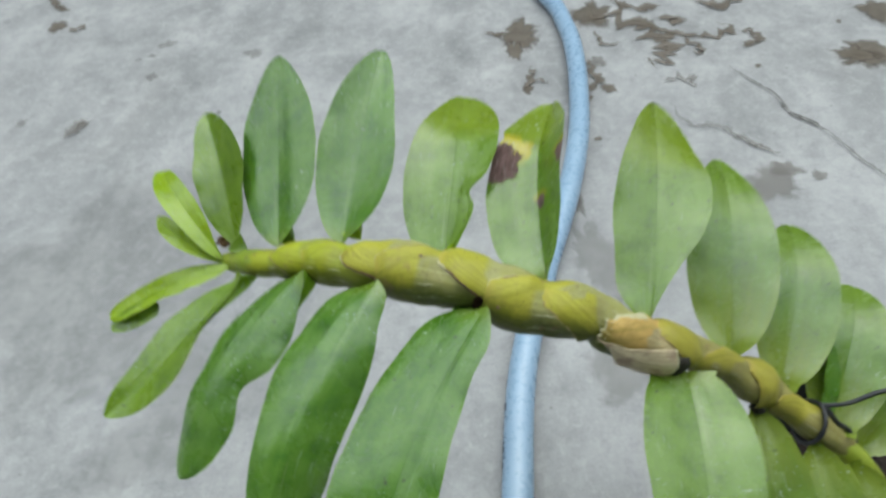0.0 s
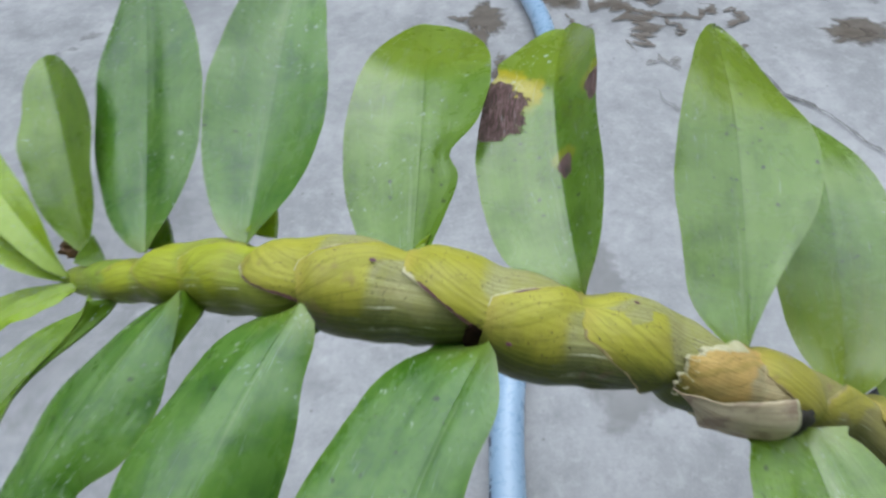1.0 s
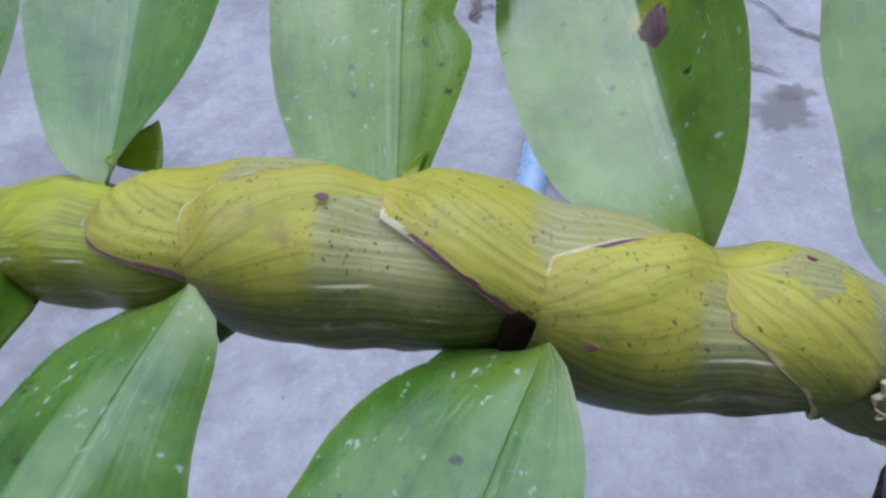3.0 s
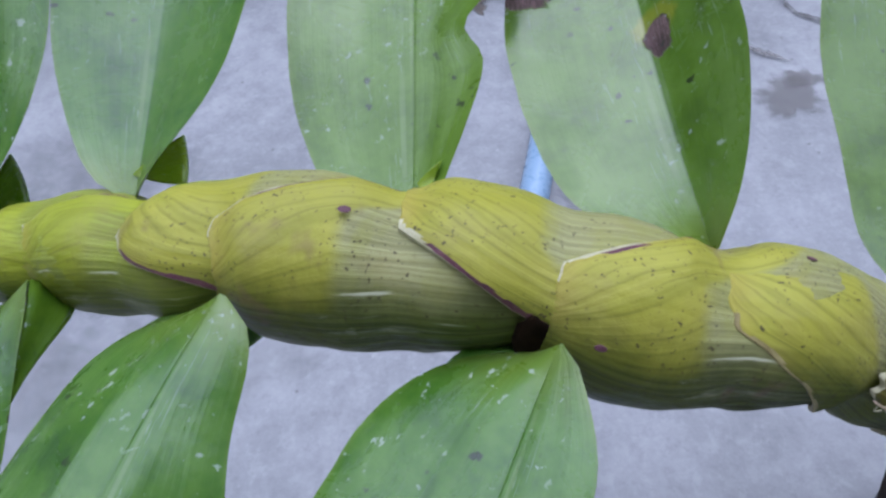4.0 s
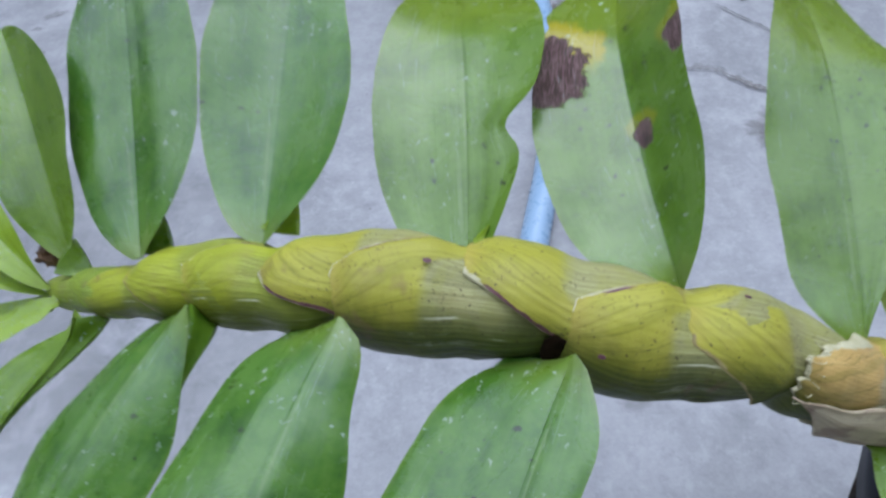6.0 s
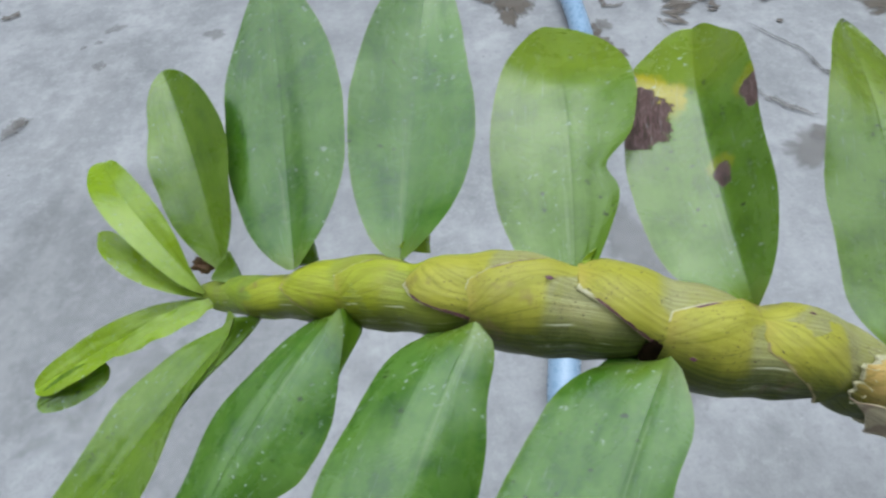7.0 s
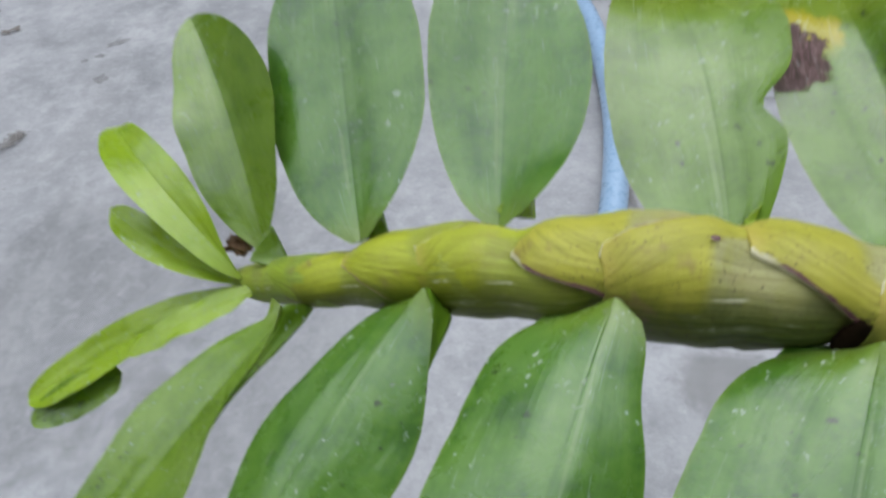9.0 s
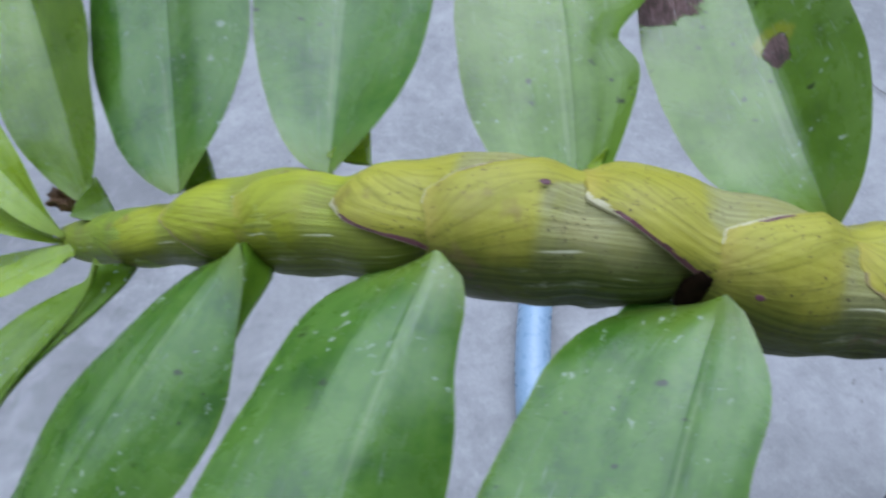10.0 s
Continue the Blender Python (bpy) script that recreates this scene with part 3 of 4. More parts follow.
stain(-0.259, 0.686, 0.0101, 0.0081, 10, 37, STAIN_FAINT)
stain(-0.496, 0.576, 0.0063, 0.0065, 0, 38, STAIN_FAINT)
stain(-0.377, 0.719, 0.0097, 0.0059, 20, 39, STAIN_FAINT)
stain(0.090, 0.345, 0.016, 0.036, 15, 25, STAIN_FAINT)
stain(0.104, 0.247, 0.026, 0.022, -30, 27, STAIN_FAINT)
WIDE_GREY = stain_material("wide_grey_patch", (0.17, 0.168, 0.166), (0.22, 0.218, 0.216), 0.5, 16.0, 1.7, 0.17)
# two broad, faintly darker grey patches of floor
stain(-0.330, 0.360, 0.13, 0.10, 15, 71, WIDE_GREY, 0.0002)
stain(-0.200, 0.240, 0.10, 0.05, 30, 72, WIDE_GREY, 0.0003)
streak([(-0.092, 0.305), (-0.080, 0.315)], 0.004, 65, CRACK)
streak([(-0.070, 0.320), (-0.062, 0.326)], 0.003, 49, CRACK)

garden_hose = tube("garden_hose", [(0.40, -0.66, 0.0098), (0.12, -0.5, 0.0098), (0.022, -0.1, 0.0098), (0.013, 0.10, 0.0098), (0.015, 0.165, 0.0098),
                            (0.024, 0.242, 0.0098), (0.046, 0.325, 0.0098), (0.0735, 0.407, 0.0098), (0.094, 0.49, 0.0098), (0.1045, 0.57, 0.0098),
                            (0.1080, 0.64, 0.0098), (0.1045, 0.69, 0.0098), (0.092, 0.75, 0.0098), (0.045, 0.84, 0.0098), (-0.10, 0.93, 0.0098),
                            (-0.30, 1.02, 0.0098), (-0.7, 1.1, 0.0098)], 0.0098, HOSE, seg=24, per=12)
tagged(garden_hose, "pale blue plastic garden hose lying curved on the cement floor", "hose")


def hose_print(y, long, low, high):
    """A worn dark bar of print along the hose at y, between two angles from its top."""
    n, verts = 4, []
    for i in range(n + 1):
        yy = y + long * i / n
        x = float(np.interp(yy, (0.166, 0.180, 0.195, 0.211, 0.227), (0.015, 0.016, 0.018, 0.019, 0.021)))
        for j in range(n + 1):
            a = radians(low + (high - low) * j / n)
            verts.append((x - 0.0100 * math.sin(a), yy, 0.0098 + 0.0100 * math.cos(a)))
    faces = [(i * 5 + j, i * 5 + j + 1, i * 5 + j + 6, i * 5 + j + 5) for i in range(n) for j in range(n)]
    return mesh_object("printing", verts, faces, PRINT, garden_hose)


hose_print(0.2070, 0.0055, 58, 74)
hose_print(0.2015, 0.0023, 60, 70)
hose_print(0.1877, 0.0015, 57, 68)
hose_print(0.1839, 0.0023, 62, 76)
hose_print(0.1779, 0.0045, 60, 74)
hose_print(0.1735, 0.0022, 62, 72)
hose_print(0.1677, 0.0043, 64, 78)


# ---- the pot ----
def pot(cx, cy, r, h):
    base = new("flower_pot")
    base.location = (cx, cy, 0)
    prof = [(0.0, 0.0), (r * 0.72, 0.0), (r * 0.94, h - 0.020), (r, h - 0.018), (r * 1.01, h - 0.001), (r * 0.985, h), (r * 0.955, h - 0.002),
            (r * 0.93, h - 0.022), (r * 0.70, 0.006), (0.0, 0.006)]
    seg, verts, faces = 72, [], []
    for x, z in prof:
        for j in range(seg):
            a = 2 * math.pi * j / seg
            verts.append((x * math.cos(a), x * math.sin(a), z))
    for k in range(len(prof) - 1):
        for j in range(seg):
            a, b = k * seg + j, k * seg + (j + 1) % seg
            faces.append((a, b, b + seg, a + seg))
    mesh_object("body", verts, faces, BLACK_PLASTIC, base)
    return tagged(base, "black plastic flower pot standing on the cement floor", "pot")


POT_X, POT_Y, POT_R, POT_H = 0.187, 0.085, 0.086, 0.135
pot(POT_X, POT_Y, POT_R, POT_H)


def potting_mix():
    rng = random.Random(8)
    verts, faces = [], []
    n = 40
    for i in range(n + 1):
        for j in range(60):
            r = POT_R * 0.92 * i / n
            a = 2 * math.pi * j / 60
            x, y = r * math.cos(a), r * math.sin(a)
            z = POT_H - 0.045 + 0.006 * noise.noise(Vector((x, y, 0.3)) * 90) + 0.003 * noise.noise(Vector((x, y, 0.9)) * 260)
            verts.append((POT_X + x, POT_Y + y, z))
    for i in range(n):
        for j in range(60):
            a, b = i * 60 + j, i * 60 + (j + 1) % 60
            faces.append((a, a + 60, b + 60, b))
    return tagged(mesh_object("potting_mix", verts, faces, BARK), "dark damp bark mix filling the pot", "bark", "", "stuff")


potting_mix()

# ---- the orchid ----
orchid = new("orchid_plant")
orchid.location = (POT_X, POT_Y, POT_H - 0.045)
tagged(orchid, "leafy green orchid with a thick arching jointed cane", "plant")
ORIGIN = Vector(orchid.location)

# centre line and radius of the arching cane, from its tip to the pot
CANE_LINE = [(-0.0880, 0.1440, 0.2485, 0.0016), (-0.0849, 0.1421, 0.2489, 0.0027), (-0.0778, 0.1392, 0.2515, 0.0035), (-0.0704, 0.1345, 0.2560, 0.0039),
             (-0.0626, 0.1315, 0.2594, 0.0045), (-0.0551, 0.1293, 0.2620, 0.0057), (-0.0476, 0.1277, 0.2635, 0.0064), (-0.0390, 0.1240, 0.2655, 0.0068),
             (-0.0330, 0.1212, 0.2672, 0.0072), (-0.0258, 0.1199, 0.2678, 0.0080), (-0.0160, 0.1175, 0.2675, 0.0085), (-0.0060, 0.1148, 0.2670, 0.0081),
             (0.0023, 0.1116, 0.2662, 0.0079), (0.0106, 0.1090, 0.2642, 0.0083), (0.0188, 0.1074, 0.2628, 0.0075), (0.0299, 0.1072, 0.2575, 0.0076),
             (0.0400, 0.1056, 0.2512, 0.0070), (0.0530, 0.1054, 0.2440, 0.0064), (0.0660, 0.1068, 0.2350, 0.0050), (0.0735, 0.1075, 0.2290, 0.0046),
             (0.0845, 0.1070, 0.2180, 0.0074), (0.0960, 0.1030, 0.2100, 0.0044), (0.1038, 0.0995, 0.2045, 0.0052), (0.118, 0.096, 0.192, 0.0050),
             (0.138, 0.094, 0.165, 0.0046), (0.154, 0.092, 0.130, 0.0042), (0.166, 0.090, 0.084, 0.0040)]
VIEW = Vector((0.0, -0.67, 0.74))


def cane_at(t):
    """Centre, tangent (towards the pot), two cross directions and radius at curve place t."""
    q = catmull(CANE_LINE, t)
    d = catmull(CANE_LINE, min(t + 0.05, len(CANE_LINE) - 1)) - catmull(CANE_LINE, max(t - 0.05, 0))
    tan = Vector(d[:3]).normalized()
    e1 = (VIEW - tan * VIEW.dot(tan)).normalized()
    return Vector(q[:3]), tan, e1, tan.cross(e1), float(q[3])


PLACES = np.linspace(0, len(CANE_LINE) - 1.0, 2600)
PLACE_X = np.array([catmull(CANE_LINE, p)[0] for p in PLACES])


def place_of(x):
    """Curve place at which the cane reaches x."""
    return float(np.interp(x, PLACE_X, PLACES))


NODES = [(-0.0640, -82), (-0.0525, 36), (-0.0388, -82), (-0.0290, 36), (-0.0122, -82), (0.0012, 36), (0.0160, -82), (0.0305, 36),
         (0.0455, -82), (0.0600, 36), (0.0770, -82), (0.0900, 36)]


def waist(x, az, own=None):
    """How much the cane is drawn in at x: a groove just beyond each sheath's rim, deepest on its leaf's side."""
    w = 0.0
    for xn, a in NODES:
        share = 0.80 if own is not None and abs(xn - own) < 0.002 else 1.0
        d = x - (xn + 0.0002)
        if -0.012 < d < 0.006:
            th = abs((az - a + 180) % 360 - 180)
            side = 0.35 + 0.65 * max(0.0, min(1.0, (115 - th) / 50))
            w += share * side * math.exp(-(d / (0.0032 if d < 0 else 0.0025)) ** 2)
    return w


def local(points):
    return [Vector(p) - ORIGIN for p in points]


def build_cane():
    seg, rows = 32, (len(CANE_LINE) - 1) * 8 + 1
    verts, faces, uvs = [], [], []
    for k in range(rows):
        c, tan, e1, e2, r = cane_at(k / 8)
        for j in range(seg):
            a = 2 * math.pi * j / seg
            rr = (r * (1 - 0.22 * waist(c.x, math.degrees(a) if a < math.pi else math.degrees(a) - 360)) - 0.0013 * min(1, r / 0.006)) * (1 + 0.03 * noise.noise(c * 120 + Vector((math.cos(a), math.sin(a), 0))))
            verts.append(c + e1 * math.cos(a) * rr + e2 * math.sin(a) * rr)
            uvs.append((j / seg, k / rows))
    for k in range(rows - 1):
        for j in range(seg):
            a, b = k * seg + j, k * seg + (j + 1) % seg
            faces.append((a, b, b + seg, a + seg))
    faces.append(tuple(range(seg)))
    faces.append(tuple((rows - 1) * seg + j for j in range(seg))[::-1])
    return mesh_object("cane", local(verts), faces, CANE, orchid, uvs)


build_cane()


def sheath(x_rim, azimuth, ramp, length, mat, rim, seed, flat=52, proud=0.0011, lean=0.0, label=""):
    """Tube-like leaf foot round the cane. x_rim: its free end on the leaf's side; azimuth: the leaf's side, degrees from the upper
    face; ramp: how far the rim draws back on the other side; lean: how far the rim slants back at the leaf; rim: "purple", "pale", "torn" or "thin"."""
    rng = random.Random(seed)
    seg, rows = (200 if rim == "torn" else 96), 30
    verts, faces, uvs, slots, inset, ring_map = [], [], [], [], [], []
    for i in range(rows + 1):
        v = (i / rows) ** 2
        for j in range(seg + 1):
            az = -180 + 360 * j / seg
            th = abs((az - azimuth + 180) % 360 - 180)
            ease = max(0.0, min(1.9, (th - flat) / 60))
            back = min(0.024, ramp * ease * (0.75 + 0.25 * min(1, ease * 2)))
            back += lean * max(0.0, 1 - th / flat)
            back += 0.0005 * noise.noise(Vector((j * 0.25, seed * 1.7, 0)))
            if rim == "torn":
                back += 0.0085 * max(0.0, min(1.0, (az - 36) / 20)) * max(0.0, min(1.0, (175 - az) / 30))
                back += 0.0016 * noise.noise(Vector((j * 0.13, seed * 3.1, 2))) + 0.0009 * noise.noise(Vector((j * 0.37, seed, 5)))
            d = v * max(0.004, length - back)
            c, tan, e1, e2, r = cane_at(place_of(x_rim + back + d))
            swell = 1 - math.exp(-d / 0.0022)
            lift = 0.0002 + proud * (0.15 + 0.55 * swell) - 0.0015 * d / 0.034 - 0.0020 * max(0.0, v - 0.45)
            lift += 0.00025 * noise.noise(Vector((j * 0.08, d * 240, seed))) + 0.00005 * math.sin(j * 2.4 + seed)
            if i == 0:
                lift -= 0.0005
            a = radians(az)
            k = max(0.35, min(1.0, r / 0.0055))
            verts.append(c + (e1 * math.cos(a) + e2 * math.sin(a)) * (r * (1.03 - 0.22 * waist(c.x, az, x_rim)) + lift * k))
            turn = (az - azimuth + 180) % 360 - 180
            fan = math.atan2(r * radians(abs(turn)), d + 0.004)
            uvs.append((0.5 + 0.5 * math.copysign(fan, turn) / math.pi, v))
            ring_map.append((j / seg, v))
            inset.append(d)
    for i in range(rows):
        for j in range(seg):
            a = i * (seg + 1) + j
            faces.append((a, a + 1, a + seg + 2, a + seg + 1))
            az = -180 + 360 * (j + 0.5) / seg
            th = abs((az - azimuth + 180) % 360 - 180)
            d = (inset[a] + inset[a + seg + 1]) / 2
            rag = 0.5 + 0.9 * noise.noise(Vector((j * 0.31, seed * 2.3, 4)))
            sl = 0
            if rim == "purple" and th > flat - 6:
                corner = math.exp(-((th - flat - 4) / 9) ** 2)
                sl = 1 if d < 0.00012 + 0.0008 * corner else (2 if d < 0.00045 + 0.0005 * max(0, rag) + 0.0007 * min(1, max(0, th - flat) / 60) and th > flat + 7 else 0)
            elif rim == "pale" and th > flat - 14:
                corner = math.exp(-((th - flat - 12) / 9) ** 2)
                sl = 1 if d < 0.00004 + 0.00022 * max(0, rag) + 0.0006 * corner else (2 if d < 0.0009 + 0.0008 * rag and th > flat + 9 and rag > 0.30 else 0)
            elif rim == "torn":
                wedge = 0.0042 * math.exp(-((az + 52) / 17) ** 2)
                sl = 1 if d < 0.00012 + 0.0004 * max(0, rag) + wedge else 0
            elif rim == "thin" and th > flat - 10:
                sl = 3 if d < 0.00030 + 0.0003 * rag else 0
            slots.append(sl)
    ob = mesh_object("sheath", local(verts), [f for f, sl in zip(faces, slots) if sl == 0], mat, orchid, uvs, around=ring_map)
    edging = [(f, sl - 1) for f, sl in zip(faces, slots) if sl]
    if edging:
        used = {v: k for k, v in enumerate(sorted({v for f, sl in edging for v in f}))}
        mesh_object("rim", local([verts[v] for v in used]), [tuple(used[v] for v in f) for f, sl in edging], [MEMBRANE, PURPLE, RIM], ob, slots=[sl for f, sl in edging])
    return tagged(ob, label) if label else ob


UP, DOWN = -82, 36
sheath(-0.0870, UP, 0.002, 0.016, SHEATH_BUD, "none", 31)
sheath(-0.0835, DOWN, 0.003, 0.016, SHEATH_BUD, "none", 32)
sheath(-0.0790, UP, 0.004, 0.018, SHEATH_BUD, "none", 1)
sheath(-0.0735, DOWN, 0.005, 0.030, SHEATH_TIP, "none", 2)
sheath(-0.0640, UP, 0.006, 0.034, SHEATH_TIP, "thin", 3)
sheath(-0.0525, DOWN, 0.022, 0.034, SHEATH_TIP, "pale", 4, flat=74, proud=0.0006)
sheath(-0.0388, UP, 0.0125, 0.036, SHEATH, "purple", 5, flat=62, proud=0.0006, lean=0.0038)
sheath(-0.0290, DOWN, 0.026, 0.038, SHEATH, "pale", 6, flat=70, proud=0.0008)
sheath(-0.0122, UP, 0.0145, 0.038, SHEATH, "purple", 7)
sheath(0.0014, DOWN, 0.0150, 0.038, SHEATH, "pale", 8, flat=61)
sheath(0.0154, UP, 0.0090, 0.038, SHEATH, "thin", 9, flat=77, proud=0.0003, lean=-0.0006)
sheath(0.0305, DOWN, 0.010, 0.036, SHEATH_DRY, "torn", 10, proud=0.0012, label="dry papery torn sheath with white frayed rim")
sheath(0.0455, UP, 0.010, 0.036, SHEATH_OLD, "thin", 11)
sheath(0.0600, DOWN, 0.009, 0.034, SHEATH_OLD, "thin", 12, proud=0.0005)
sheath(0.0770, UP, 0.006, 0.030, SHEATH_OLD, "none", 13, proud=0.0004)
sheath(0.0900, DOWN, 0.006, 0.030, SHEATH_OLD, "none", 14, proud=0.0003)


LEAVES = {}
LOBE_AT = np.array((0, 0.10, 0.22, 0.40, 0.58, 0.76, 0.92, 1.0))


def fullness(values, s):
    """Smooth run through the fullness values of one half of a blade."""
    y = np.append(values, values[-1])
    d = np.gradient(y, LOBE_AT)
    i = min(max(int(np.searchsorted(LOBE_AT, s, side="right")) - 1, 0), 6)
    h = LOBE_AT[i + 1] - LOBE_AT[i]
    f = (s - LOBE_AT[i]) / h
    return (2 * f ** 3 - 3 * f ** 2 + 1) * y[i] + (f ** 3 - 2 * f ** 2 + f) * h * d[i] + (3 * f ** 2 - 2 * f ** 3) * y[i + 1] + (f ** 3 - f ** 2) * h * d[i + 1]


def leaf(base, tip, width, mat, face=(0, -0.3, 1), arch=0.0, droop=0.0, side=0.0, nod=0.0, at=0.66, fold=12, clasp=50, tuck=0.0, curl=0.0, twist=0.0, q=0.85, e=0.62,
         left=1.0, right=1.0, lobes=None, bites=(), wave=0.0011, seed=0, thick=0.0006, root=0.16, label="", parent=None):
    """One strap-shaped blade from base to tip. face: the way its upper side looks; arch: rise of its middle; droop: how far the tip
    bends back; nod: rise of the place (at) where the tip turns down; tuck: how far one shoulder dips at the foot; fold: how much the halves rise along the midrib;
    lobes: how full each half is at LOBE_AT, from foot to tip; bites: (side, place, depth, spread) where a margin draws in."""
    b, t = Vector(base), Vector(tip)
    ax = t - b
    length = ax.length
    ax.normalize()
    nn = Vector(face)
    nn = (nn - ax * nn.dot(ax)).normalized()
    ss = ax.cross(nn)
    rows, cols = 48, 24
    ridge = 0.00045 * min(1.0, width / 0.025) ** 1.5
    top, under, uvs = [], [], []

    def mid(s):
        d = max(0.0, (s - 0.55) / 0.45)
        knee = nod * ((s / at + (1 - s) / (1 - at)) - math.sqrt((s / at - (1 - s) / (1 - at)) ** 2 + 0.02)) / 2
        return b + ax * (length * s) + nn * (knee + arch * 4 * s * (1 - s) + droop * (s - d * d)) + ss * (side * 4 * s * (1 - s))

    for i in range(rows + 1):
        s = i / rows
        s = 0.5 - 0.5 * math.cos(math.pi * s) if s > 0.5 else s
        d = (mid(min(1, s + 0.01)) - mid(max(0, s - 0.01))).normalized()
        tw = radians(twist) * s
        n0 = (nn - d * nn.dot(d)).normalized()
        s0 = d.cross(n0)
        n1 = n0 * math.cos(tw) + s0 * math.sin(tw)
        s1 = s0 * math.cos(tw) - n0 * math.sin(tw)
        prof = max(0.0, math.sin(math.pi * min(1, s) ** q)) ** e
        fo = radians(fold + clasp * math.exp(-s / 0.07))
        c = mid(s)
        shape = prof
        full = (fullness(lobes[0], s), fullness(lobes[1], s)) if lobes else (1.0, 1.0)
        for j in range(cols + 1):
            u = -1 + 2 * j / cols
            u = math.copysign(abs(u) ** 1.5, u)
            foot = root if isinstance(root, float) else root[0 if u < 0 else 1]
            prof = max(shape, foot * max(0.0, 1 - s / 0.25), 0.012)
            w = width / 2 * prof * (left * full[0] if u < 0 else right * full[1])
            w *= 1 + 0.014 * noise.noise(Vector((s * 7 + seed * 3.1, 9.0 if u > 0 else 4.0, 0.5))) + 0.010 * noise.noise(Vector((s * 26 + seed, 1.0 if u > 0 else 6.0, 2.5)))
            for sd, place, depth, spread in bites:
                if (u < 0) == (sd < 0):
                    w *= 1 - depth * math.exp(-((s - place) / spread) ** 2)
            ripple = ridge * prof * noise.noise(Vector((u * 3.2, s * 1.5, seed * 3.7))) * (1 - u * u) + wave * u * u * noise.noise(Vector((s * 5 + seed * 7.3, 2.0 if u > 0 else 5.0, seed)))
            p = c + s1 * (u * w * math.cos(fo * (1 - 0.25 * abs(u)))) + n1 * ((math.sqrt(u * u + 0.0016) - 0.04) * 1.04 * w * math.sin(fo) - curl * u * u * prof - tuck * max(0.0, u) * math.exp(-s / 0.14) + ripple)
            th = thick * (0.25 + 0.75 * (1 - abs(u) ** 2)) * (0.4 + 0.6 * prof)
            if j == 0 or j == cols:
                th = thick * 0.06
            top.append(p)
            under.append(p - n1 * th)
            uvs.append((0.5 + 0.5 * u, s))
    n = (rows + 1) * (cols + 1)
    faces = []
    for i in range(rows):
        for j in range(cols):
            a = i * (cols + 1) + j
            faces.append((a, a + 1, a + cols + 2, a + cols + 1))
            faces.append((n + a, n + a + cols + 1, n + a + cols + 2, n + a + 1))
    # the thin edge all round, with corners of its own so that the blade's face stays even up to its margin
    ring = [i * (cols + 1) for i in range(rows + 1)] + [rows * (cols + 1) + j for j in range(1, cols + 1)]
    ring += [i * (cols + 1) + cols for i in range(rows - 1, -1, -1)] + list(range(cols - 1, 0, -1))
    m = len(ring)
    edge = [top[v] for v in ring] + [under[v] for v in ring]
    faces += [(2 * n + k, 2 * n + (k + 1) % m, 2 * n + m + (k + 1) % m, 2 * n + m + k) for k in range(m)]
    uvs = uvs + uvs + [uvs[v] for v in ring] * 2
    ob = LEAVES[seed] = mesh_object("leaf", local(top + under + edge), faces, mat, parent or orchid, uvs)
    return tagged(ob, label) if label else ob


# upper row, from the tip of the cane to its foot
leaf((-0.0851, 0.1406, 0.2520), (-0.1114, 0.1735, 0.2632), 0.0112, LEAF_YOUNG, (0.046, -0.298, 0.953), arch=0.0056, droop=0.0023, side=-0.0009, fold=21.4, clasp=25, curl=0.0002, twist=6, q=0.95, e=0.5, left=1, right=1, root=0.16,
     lobes=((0.96, 0.92, 0.88, 0.92, 1.02, 1.09, 1.16),
            (-0.01, 0.25, 0.59, 0.80, 0.84, 0.86, 0.85)), seed=1, label="small bright young leaf")
leaf((-0.0854, 0.1398, 0.2509), (-0.1106, 0.1564, 0.2571), 0.0078, LEAF_YOUNG, (0.050, -0.396, 0.917), arch=0.0017, droop=0.0002, side=-0.0014, fold=25.6, clasp=25, curl=0.0002, twist=-0.2, q=0.91, e=0.55, left=1, right=1, root=0.16,
     lobes=((0.45, 0.55, 0.67, 0.83, 0.96, 0.99, 1.00),
            (0.12, 0.29, 0.51, 0.76, 0.95, 1.11, 1.23)), seed=2, label="small bright young leaf")
leaf((-0.0806, 0.1435, 0.2549), (-0.0933, 0.1849, 0.2781), 0.0188, LEAF_MID, (-0.318, -0.489, 0.813), arch=0.0021, droop=-0.0001, side=0.0024, fold=24.9, clasp=22, curl=-0.0002, twist=4.6, q=1.02, e=0.7, left=0.99, right=1.03, root=0.12,
     lobes=((1.20, 1.18, 1.10, 0.97, 0.93, 0.93, 0.98),
            (1.01, 1.09, 1.18, 1.30, 1.32, 1.25, 1.22)), seed=3)
leaf((-0.0621, 0.1335, 0.2649), (-0.0644, 0.1903, 0.2950), 0.0249, LEAF, (-0.448, -0.460, 0.767), arch=-0.0003, droop=-0.0011, side=-0.0007, fold=8.3, clasp=22, curl=0.0019, twist=7.4, q=0.89, e=0.58, left=1, right=1, root=0.12,
     lobes=((0.93, 1.11, 1.20, 1.20, 1.20, 1.22, 1.23),
            (1.26, 1.25, 1.27, 1.23, 1.21, 1.19, 1.16)), seed=4)
leaf((-0.0414, 0.1297, 0.2684), (-0.0301, 0.1916, 0.2938), 0.0252, LEAF, (-0.289, -0.339, 0.895), arch=-0.0003, droop=0.0027, side=0.0001, fold=20.9, clasp=22, curl=-0.0001, twist=33.5, q=0.79, e=0.54, left=0.95, right=1.05, root=0.12,
     lobes=((0.84, 0.89, 0.95, 1.02, 1.05, 1.01, 0.96),
            (1.08, 1.09, 1.08, 1.00, 0.85, 0.80, 0.81)), seed=5)
